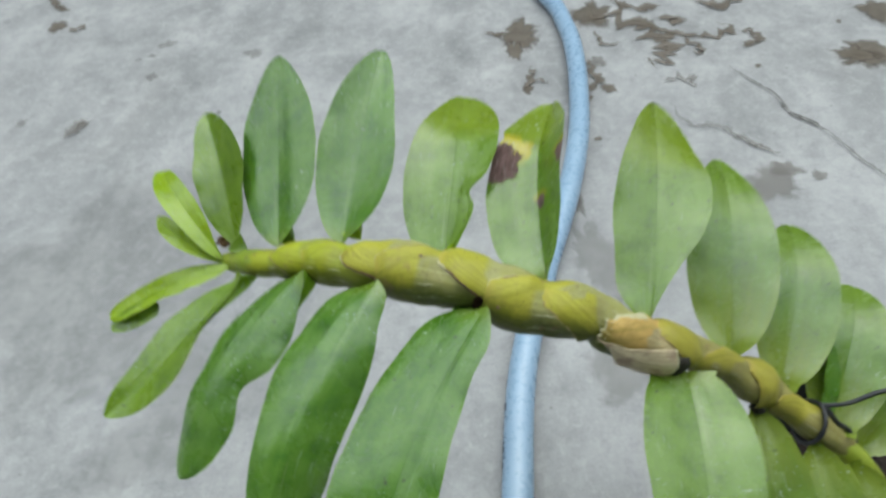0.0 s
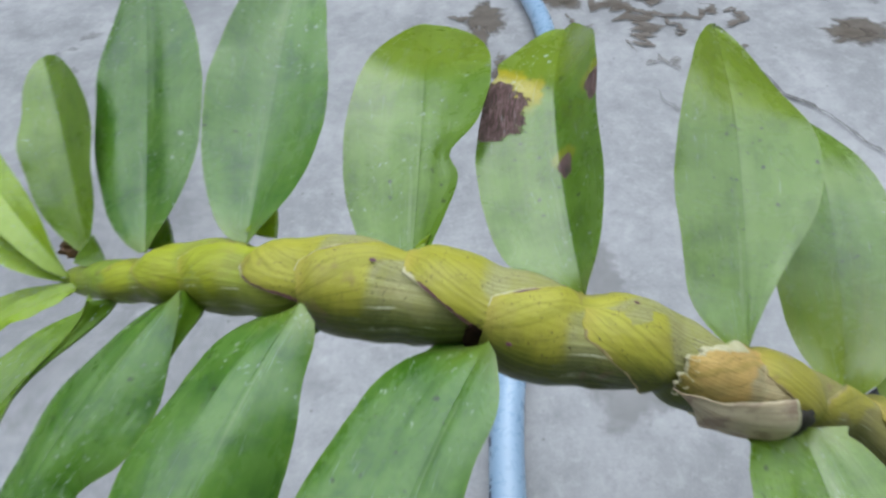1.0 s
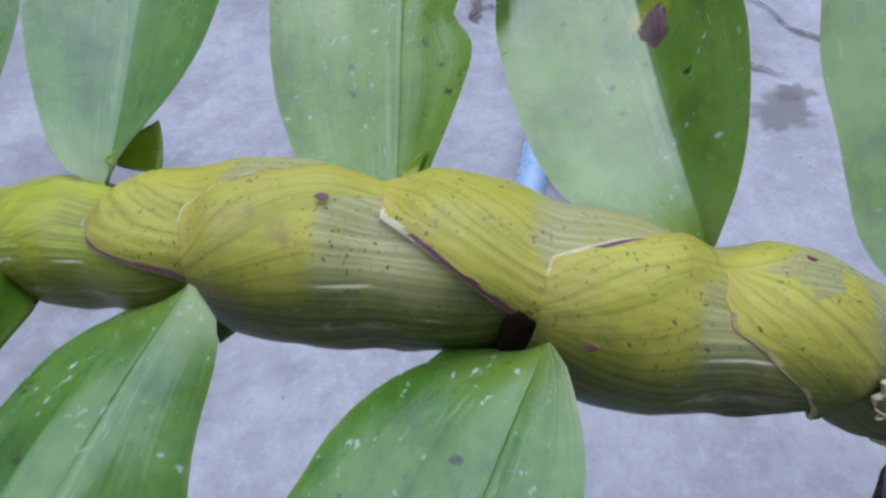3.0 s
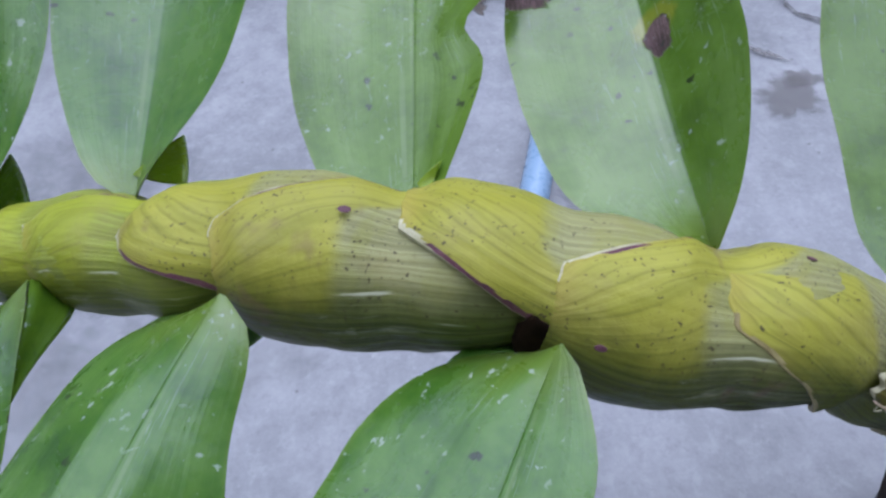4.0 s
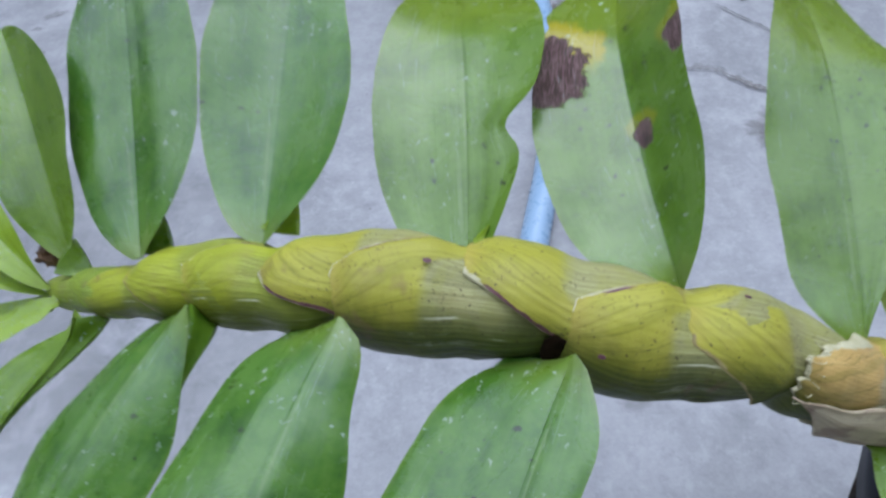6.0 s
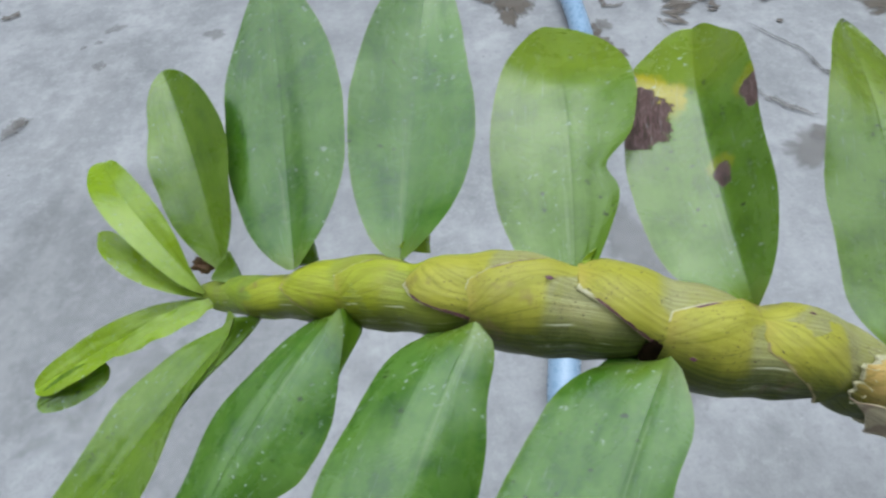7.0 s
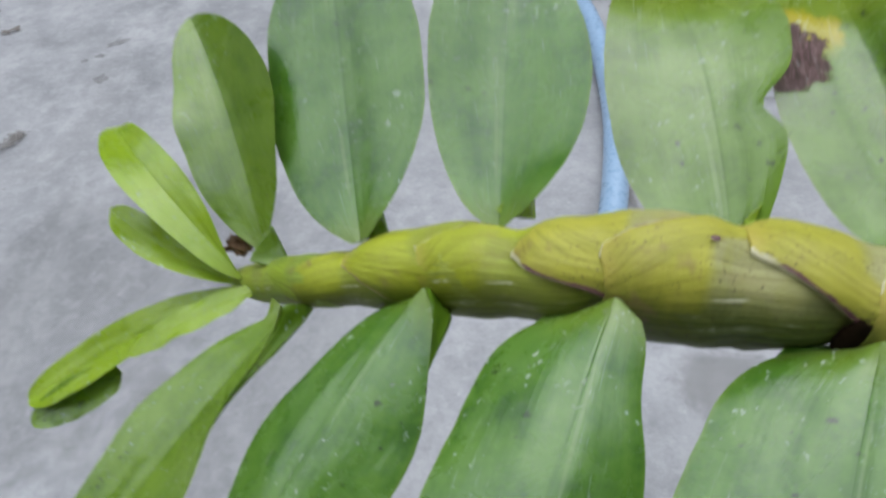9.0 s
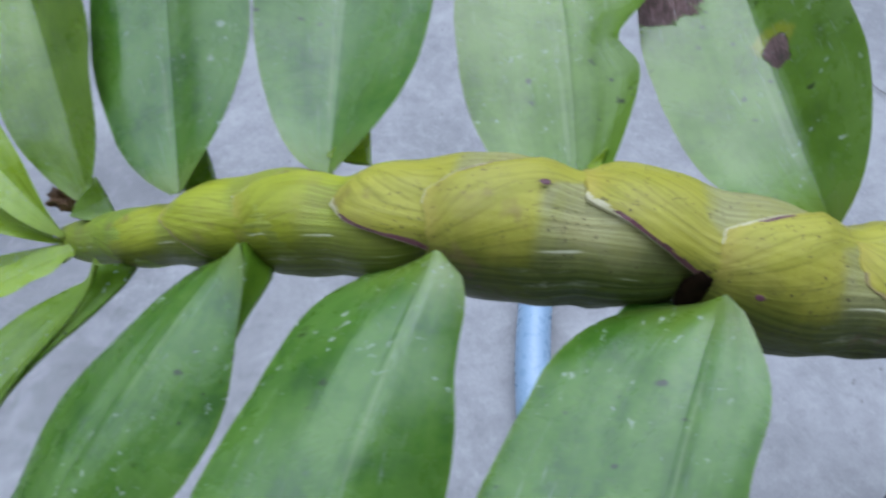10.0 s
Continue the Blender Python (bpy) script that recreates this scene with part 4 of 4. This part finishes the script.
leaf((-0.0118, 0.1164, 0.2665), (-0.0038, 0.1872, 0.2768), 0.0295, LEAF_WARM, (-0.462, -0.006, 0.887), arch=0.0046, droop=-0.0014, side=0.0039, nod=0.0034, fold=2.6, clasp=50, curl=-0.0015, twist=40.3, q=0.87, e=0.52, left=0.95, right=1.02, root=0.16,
     lobes=((0.89, 0.97, 1.05, 1.06, 1.02, 0.91, 0.79),
            (0.41, 0.51, 0.62, 0.73, 0.92, 1.06, 1.20)), bites=((1, 0.341, 0.37, 0.051),), seed=6, wave=0.0005)
leaf((0.0174, 0.1130, 0.2673), (0.0250, 0.1786, 0.2781), 0.0261, LEAF_SPOT, (-0.564, 0.004, 0.826), arch=0.005, droop=-0.0026, side=-0.0004, nod=0.0034, fold=23.5, clasp=50, curl=-0.0008, twist=8.8, q=0.83, e=0.5, left=0.98, right=0.92, root=0.16,
     lobes=((1.18, 1.24, 1.17, 1.13, 1.07, 1.11, 1.02),
            (0.90, 0.87, 0.91, 0.86, 0.99, 1.06, 0.95)), bites=((-1, 0.690, 0.16, 0.035),), seed=7, label="yellowing leaf with brown dry patches")
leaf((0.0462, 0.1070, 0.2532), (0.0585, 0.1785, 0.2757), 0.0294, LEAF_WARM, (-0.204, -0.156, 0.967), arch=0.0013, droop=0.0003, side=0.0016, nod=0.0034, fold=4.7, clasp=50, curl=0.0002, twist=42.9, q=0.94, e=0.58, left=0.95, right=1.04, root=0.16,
     lobes=((1.33, 1.23, 1.01, 0.96, 0.95, 0.89, 0.91),
            (0.01, 0.25, 0.52, 0.92, 1.12, 1.14, 1.26)), seed=8)
leaf((0.0766, 0.1126, 0.2255), (0.0868, 0.1819, 0.2468), 0.0300, LEAF_OLD, (-0.15, -0.32, 0.92), arch=0.0035, droop=0.0030, side=0.0015, nod=0.003, fold=12, twist=28, q=0.82, e=0.61, left=1.07, right=0.93, seed=9)
leaf((0.0943, 0.1085, 0.2119), (0.1112, 0.1648, 0.2286), 0.0262, LEAF_OLD, (-0.08, -0.32, 0.92), arch=0.0030, droop=0.0029, side=0.0018, nod=0.003, fold=12, twist=6, q=0.90, e=0.50, root=0.45, seed=10)
leaf((0.1120, 0.1000, 0.1980), (0.1325, 0.1484, 0.2128), 0.0270, LEAF_OLD, (-0.05, -0.32, 0.92), arch=0.003, droop=0.003, nod=0.003, e=0.50, root=0.6, seed=11)
leaf((0.1090, 0.1010, 0.2000), (0.1150, 0.1230, 0.2160), 0.0085, LEAF, (0.5, -0.5, 0.7), arch=0.001, seed=21)
# lower row
leaf((-0.0852, 0.1398, 0.2487), (-0.1293, 0.1319, 0.2341), 0.0135, LEAF_YOUNG, (-0.285, -0.154, 0.946), arch=0.0013, droop=-0.0018, side=0.002, fold=22.2, clasp=10, curl=0.0001, twist=-5.4, q=0.95, e=0.45, left=1.1, right=0.8, root=0.5,
     lobes=((0.91, 0.76, 0.66, 0.66, 0.78, 1.08, 1.24),
            (0.73, 0.71, 0.73, 0.78, 0.81, 0.89, 0.98)), seed=12, label="narrow folded bright young leaf")
leaf((-0.0835, 0.1380, 0.2512), (-0.1060, 0.1315, 0.2450), 0.0055, LEAF_YOUNG, (-0.1, -0.2, 1.0), fold=6, clasp=10, e=0.5, root=0.6, arch=0.001, seed=22, label="narrow folded bright young leaf")
leaf((-0.1105, 0.1328, 0.2384), (-0.1278, 0.1274, 0.2336), 0.0078, LEAF_MID, (0, -0.5, 1), fold=6, clasp=5, e=0.40, seed=23)
leaf((-0.0758, 0.1309, 0.2529), (-0.1181, 0.0943, 0.2339), 0.02, LEAF_MID, (-0.623, 0.166, 0.765), arch=0.0018, droop=-0.0041, side=-0.0006, fold=18.9, clasp=35, tuck=0.002, curl=0.0004, twist=-47.9, q=0.94, e=0.7, left=1.05, right=0.98, root=0.42,
     lobes=((0.84, 0.84, 0.95, 1.19, 1.32, 1.32, 1.28),
            (1.41, 1.25, 1.11, 1.03, 0.91, 0.90, 1.04)), seed=13)
leaf((-0.0531, 0.1228, 0.2654), (-0.0891, 0.0744, 0.2328), 0.0282, LEAF, (-0.427, -0.310, 0.849), arch=0.0038, droop=-0.0009, side=0.0027, nod=0.002, fold=-3.1, clasp=20, tuck=0.0055, curl=0.0027, twist=-6.6, q=0.91, e=0.58, left=1.02, right=1.01, root=(0.06, 0.2),
     lobes=((0.99, 0.91, 0.96, 0.91, 0.82, 0.97, 1.11),
            (1.04, 0.83, 0.75, 0.78, 0.70, 0.77, 0.87)), bites=((-1, 0.550, 0.35, 0.100),), seed=14)
leaf((-0.0292, 0.1129, 0.2716), (-0.0589, 0.0475, 0.2375), 0.0249, LEAF, (-0.279, -0.370, 0.886), arch=0.0063, droop=0.0016, side=0.0013, nod=0.002, fold=-5.2, clasp=20, tuck=0.0055, curl=0.0043, twist=-41, q=0.87, e=0.52, left=1, right=1, root=(0.06, 0.2),
     lobes=((1.08, 0.76, 0.86, 0.91, 0.98, 1.22, 1.42),
            (1.71, 1.53, 1.21, 1.06, 0.83, 0.75, 0.70)), seed=15)
leaf((0.0004, 0.1045, 0.2689), (-0.0300, 0.0386, 0.2396), 0.0269, LEAF, (-0.485, -0.213, 0.848), arch=0.0046, droop=0.0002, side=0.0015, nod=0.002, fold=9, clasp=20, tuck=0.0055, curl=0.0025, twist=-24.2, q=0.98, e=0.4, left=0.86, right=1.1, root=(0.06, 0.2),
     lobes=((0.62, 0.88, 0.69, 0.73, 0.92, 1.10, 1.27),
            (1.49, 1.46, 1.28, 1.18, 1.19, 1.32, 1.42)), seed=16)
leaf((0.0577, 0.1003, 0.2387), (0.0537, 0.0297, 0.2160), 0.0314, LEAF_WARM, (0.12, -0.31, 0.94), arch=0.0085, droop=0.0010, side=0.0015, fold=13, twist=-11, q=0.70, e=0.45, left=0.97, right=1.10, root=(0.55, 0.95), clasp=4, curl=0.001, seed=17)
leaf((0.0850, 0.1020, 0.2110), (0.0850, 0.0350, 0.1750), 0.0260, LEAF_OLD, (0, -0.5, 1), arch=0.004, root=0.3, seed=18)
leaf((0.1040, 0.0950, 0.1990), (0.1080, 0.0400, 0.1700), 0.0240, LEAF_OLD, (0, -0.5, 1), arch=0.003, root=0.3, seed=19)


def blade_foot(blade, a, b, c, mat, back=0.0012, bulge=0.0007):
    """The turned-back foot of a blade: a small curved three-cornered sheet between the cane and the blade's margin."""
    a, b, c = Vector(a), Vector(b), Vector(c)
    nrm = (b - a).cross(c - a).normalized()
    n, verts, faces, uvs = 10, [], [], []
    for lay in (0.0, -0.0006):
        for i in range(n + 1):
            f = max(0.02, i / n)
            for j in range(n + 1):
                g = j / n
                p = a.lerp(b.lerp(c, g), f) - VIEW * back + nrm * (bulge * math.sin(math.pi * g) * f + lay)
                p += (b - c) * (0.06 * math.sin(math.pi * f) * (1 - 2 * g))
                verts.append(p)
                uvs.append((g, 0.15 + 0.5 * f))
    m = (n + 1) ** 2
    for i in range(n):
        for j in range(n):
            q = i * (n + 1) + j
            faces.append((q, q + 1, q + n + 2, q + n + 1))
            faces.append((m + q, m + q + n + 1, m + q + n + 2, m + q + 1))
        e = i * (n + 1)
        faces.append((e, e + n + 1, m + e + n + 1, m + e))
        faces.append((e + n, m + e + n, m + e + 2 * n + 1, e + 2 * n + 1))
        e = n * (n + 1) + i
        faces.append((e, e + 1, m + e + 1, m + e))
    return mesh_object("leaf_foot", local(verts), faces, mat, blade, uvs)


def folded_margin(blade, side, b, end, mat):
    """The margin folded under beside the foot of a blade: a strip that narrows from b, at the cane, to nothing at place end."""
    column, rows = (1 if side < 0 else 23), max(4, int(48 * end))
    rim = [blade.data.vertices[i * 25 + column].co.copy() for i in range(rows + 1)]
    away, n, verts, faces, uvs = Vector(b) - ORIGIN - rim[0], 6, [], [], []
    for i, p in enumerate(rim):
        w = (1 - i / rows) ** 1.7
        for j in range(n + 1):
            g = j / n
            verts.append(p + away * (w * g) - VIEW * (0.0004 + 0.0012 * w * math.sin(math.pi * g) * 0.6))
            uvs.append((0.1 + 0.3 * g, 0.12 + 0.5 * i / 48))
    for i in range(rows):
        for j in range(n):
            q = i * (n + 1) + j
            faces.append((q, q + 1, q + n + 2, q + n + 1))
    ob = mesh_object("leaf_foot", verts, faces, mat, blade, uvs)
    thick = ob.modifiers.new("thickness", "SOLIDIFY")
    thick.thickness = 0.0005
    return ob


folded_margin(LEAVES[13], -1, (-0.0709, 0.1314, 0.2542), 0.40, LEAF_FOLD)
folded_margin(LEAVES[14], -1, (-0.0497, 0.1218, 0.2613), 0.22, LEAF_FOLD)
folded_margin(LEAVES[15], 1, (-0.0345, 0.1175, 0.2645), 0.10, LEAF)
folded_margin(LEAVES[16], 1, (-0.0050, 0.1092, 0.2635), 0.10, LEAF)
blade_foot(LEAVES[3], (-0.0829, 0.1405, 0.2560), (-0.0785, 0.1447, 0.2597), (-0.0760, 0.1394, 0.2548), LEAF_MID)
blade_foot(LEAVES[4], (-0.0637, 0.1353, 0.2637), (-0.0591, 0.1407, 0.2682), (-0.0579, 0.1359, 0.2640), LEAF_MID)
blade_foot(LEAVES[5], (-0.0415, 0.1318, 0.2702), (-0.0353, 0.1346, 0.2725), (-0.0358, 0.1304, 0.2690), LEAF_YOUNG)
blade_foot(LEAVES[15], (-0.0296, 0.1161, 0.2683), (-0.0258, 0.1126, 0.2652), (-0.0290, 0.1112, 0.2640), LEAF, 0.0016)
blade_foot(LEAVES[6], (-0.0101, 0.1235, 0.2712), (-0.0074, 0.1250, 0.2724), (-0.0091, 0.1226, 0.2705), LEAF_YOUNG, -0.0018, 0.0004)


def papery_flap():
    """A dry strip of old sheath along the cane's lower side, with a cut free end."""
    rows, cols, verts, faces, uvs = 40, 20, [], [], []
    for lay in (0.0, -0.0003):
        for i in range(rows + 1):
            f = i / rows
            for j in range(cols + 1):
                g = j / cols
                top = 36 - 40 * f + 4 * noise.noise(Vector((f * 6, 1, 0)))
                az = radians(top + (41 + 57 * min(1, f * 1.7) - top) * g)
                x = 0.0300 + 0.0222 * f - 0.0035 * f * (2 * g - 1) ** 2 - 0.0012 * f * g + 0.0045 * g * (1 - f) + 0.0004 * f * noise.noise(Vector((g * 14, 3, 0)))
                cc, tn, a1, a2, rr = cane_at(place_of(x))
                out = rr + 0.0003 + 0.0012 * min(1, f * 3) + 0.0012 * f + lay + 0.0005 * noise.noise(Vector((g * 5, f * 3, 7))) + 0.0008 * f * max(0, g - 0.6)
                verts.append(cc + (a1 * math.cos(az) + a2 * math.sin(az)) * out)
                uvs.append((g, f))
    m = (rows + 1) * (cols + 1)
    for i in range(rows):
        for j in range(cols):
            q = i * (cols + 1) + j
            faces.append((q, q + 1, q + cols + 2, q + cols + 1))
            faces.append((m + q, m + q + cols + 1, m + q + cols + 2, m + q + 1))
    for j in range(cols):
        q = rows * (cols + 1) + j
        faces.append((q, q + 1, m + q + 1, m + q))
    for i in range(rows):
        for q in (i * (cols + 1), i * (cols + 1) + cols):
            faces.append((q, q + cols + 1, m + q + cols + 1, m + q))
    slots = [1 if i == rows - 1 else 0 for i in range(rows) for j in range(cols) for lay in (0, 1)] + [1] * cols + [0] * (2 * rows)
    return tagged(mesh_object("dry_flap", local(verts), faces, [PAPERY, MEMBRANE], orchid, uvs, slots), "grey-cream papery flap of dead sheath")


papery_flap()
# frayed white fibres along the torn rim
for k in range(7):
    rng = random.Random(80 + k)
    az = radians(-30 + 11 * k + rng.uniform(-3, 3))
    cc, tn, a1, a2, rr = cane_at(place_of(0.0312 + rng.uniform(-0.0006, 0.0004)))
    u = a1 * math.cos(az) + a2 * math.sin(az)
    w = tn.cross(u)
    p0 = cc + u * (rr + 0.0007) + tn * 0.0004
    p1 = cc + u * (rr + 0.0011) - tn * rng.uniform(0.0003, 0.0012) + w * rng.uniform(-0.0004, 0.0004)
    p2 = p1 - tn * rng.uniform(0.0006, 0.0024) + w * rng.uniform(-0.0012, 0.0006) + u * rng.uniform(-0.0002, 0.0004)
    tube("fibre", local([p0, p1, p2]), [0.00010, 0.00007, 0.00003], MEMBRANE, orchid, seg=5, per=5)


def dark_blob(x, azimuth, out, long, wide, mat=None, high=0.0016, name="node_shade", label="black blob standing in for the shade of a hollow"):
    """A small dark blob on the cane; the black ones stand in for a hollow's shade."""
    cc, tn, a1, a2, rr = cane_at(place_of(x))
    a = radians(azimuth)
    u = a1 * math.cos(a) + a2 * math.sin(a)
    w = tn.cross(u)
    bm = bmesh.new()
    bmesh.ops.create_icosphere(bm, subdivisions=3, radius=1.0)
    for v in bm.verts:
        k = 1 + 0.2 * noise.noise(v.co * 2.3 + Vector((x * 90, 0, 0)))
        v.co = cc + u * (rr * out + high * v.co.z * k) + tn * (long * v.co.x * k) + w * (wide * v.co.y * k) - ORIGIN
    me = bpy.data.meshes.new(name)
    bm.to_mesh(me)
    bm.free()
    me.materials.append(mat or HOLLOW_SHADE)
    for p in me.polygons:
        p.use_smooth = True
    ob = new(name, me)
    ob.parent = orchid
    return tagged(ob, label)


dark_blob(0.0532, 40, 1.06, 0.0030, 0.0044)
for x, az, size in ((-0.0167, -33, 0.00062), (0.0050, 21, 0.00055), (0.0219, -63, 0.00060), (0.0085, 14, 0.0003)):
    dark_blob(x, az, 1.100, size * 1.0, size * 0.6, PURPLE, 0.00006, "purple_speck", "small dark purple spot")
# shade inside the pocket at the leaf, put in as a solid dark blob
dark_blob(0.0006, 46, 0.80, 0.0017, 0.0036, POCKET_SHADE, 0.0008, "pocket_shade", "dark brown blob painting the shade in the pocket where the leaf leaves the sheath")
dark_blob(0.0880, 72, 0.95, 0.0022, 0.0028)


def dried_bud(centre, size):
    """A crumpled dry scrap caught at the tip."""
    bm = bmesh.new()
    bmesh.ops.create_icosphere(bm, subdivisions=3, radius=size)
    for v in bm.verts:
        f = 1 + 0.55 * noise.noise(v.co * 900 + Vector((3, 1, 2))) + 0.25 * noise.noise(v.co * 2400)
        v.co = Vector((v.co.x * 1.1, v.co.y * 0.8, v.co.z * 0.8)) * f + Vector(centre) - ORIGIN
    me = bpy.data.meshes.new("dried_bud")
    bm.to_mesh(me)
    bm.free()
    me.materials.append(DRY_BROWN)
    ob = new("dried_bud", me)
    ob.parent = orchid
    return tagged(ob, "crumpled dry brown scrap")


dried_bud((-0.0856, 0.1468, 0.2540), 0.0024)

# roots at the foot of the cane
for k in range(7):
    rng = random.Random(60 + k)
    a = rng.uniform(1.8, 4.6)
    r1 = rng.uniform(0.035, 0.075)
    p0 = (0.164, 0.090, 0.098)
    p3 = (POT_X + r1 * math.cos(a), POT_Y + r1 * math.sin(a), POT_H - 0.040)
    p1 = (p0[0] * 0.7 + p3[0] * 0.3, p0[1] * 0.7 + p3[1] * 0.3, 0.110 + rng.uniform(0, 0.01))
    p2 = (p0[0] * 0.3 + p3[0] * 0.7, p0[1] * 0.3 + p3[1] * 0.7, 0.105 + rng.uniform(0, 0.008))
    tube("root", [Vector(p) - ORIGIN for p in (p0, p1, p2, p3)], [0.0016, 0.0014, 0.0012, 0.0009], ROOT, orchid, seg=8, per=8, wob=0.15)

# the tie
c, tan, e1, e2, r = cane_at(place_of(0.1030))
ring = [c + (e1 * math.cos(q) + e2 * math.sin(q)) * (r + 0.0014) + tan * 0.0022 * math.sin(q) for q in [i * 0.7 - 2.0 for i in range(10)]]
tie = tube("tie_wire", ring + [Vector(p) for p in ((0.1075, 0.1030, 0.2100), (0.1160, 0.1040, 0.2092), (0.1270, 0.1062, 0.2125), (0.150, 0.110, 0.207),
           (0.185, 0.118, 0.180), (0.210, 0.140, 0.150), (0.216, 0.162, 0.1355))], 0.0008, WIRE, seg=8, per=8)
tagged(tie, "thin black plastic-coated wire tied round the cane", "wire")
tube("wire_end", [Vector(p) for p in ((0.1075, 0.1030, 0.2100), (0.1110, 0.0990, 0.2062), (0.1150, 0.0985, 0.2028), (0.1175, 0.0960, 0.2010))], 0.0008, WIRE, tie, seg=8, per=8)

leaf((0.1180, 0.0920, 0.1900), (0.1330, 0.0350, 0.1650), 0.0240, LEAF_OLD, (0, -0.5, 1), arch=0.003, root=0.3, seed=61)
leaf((0.1260, 0.0980, 0.1850), (0.1560, 0.1330, 0.2050), 0.0240, LEAF_OLD, (0.1, -0.5, 0.8), arch=0.003, root=0.3, seed=62)
leaf((0.1340, 0.0900, 0.1750), (0.1620, 0.0420, 0.1600), 0.0220, LEAF, (0, -0.5, 1), arch=0.003, root=0.3, seed=63)
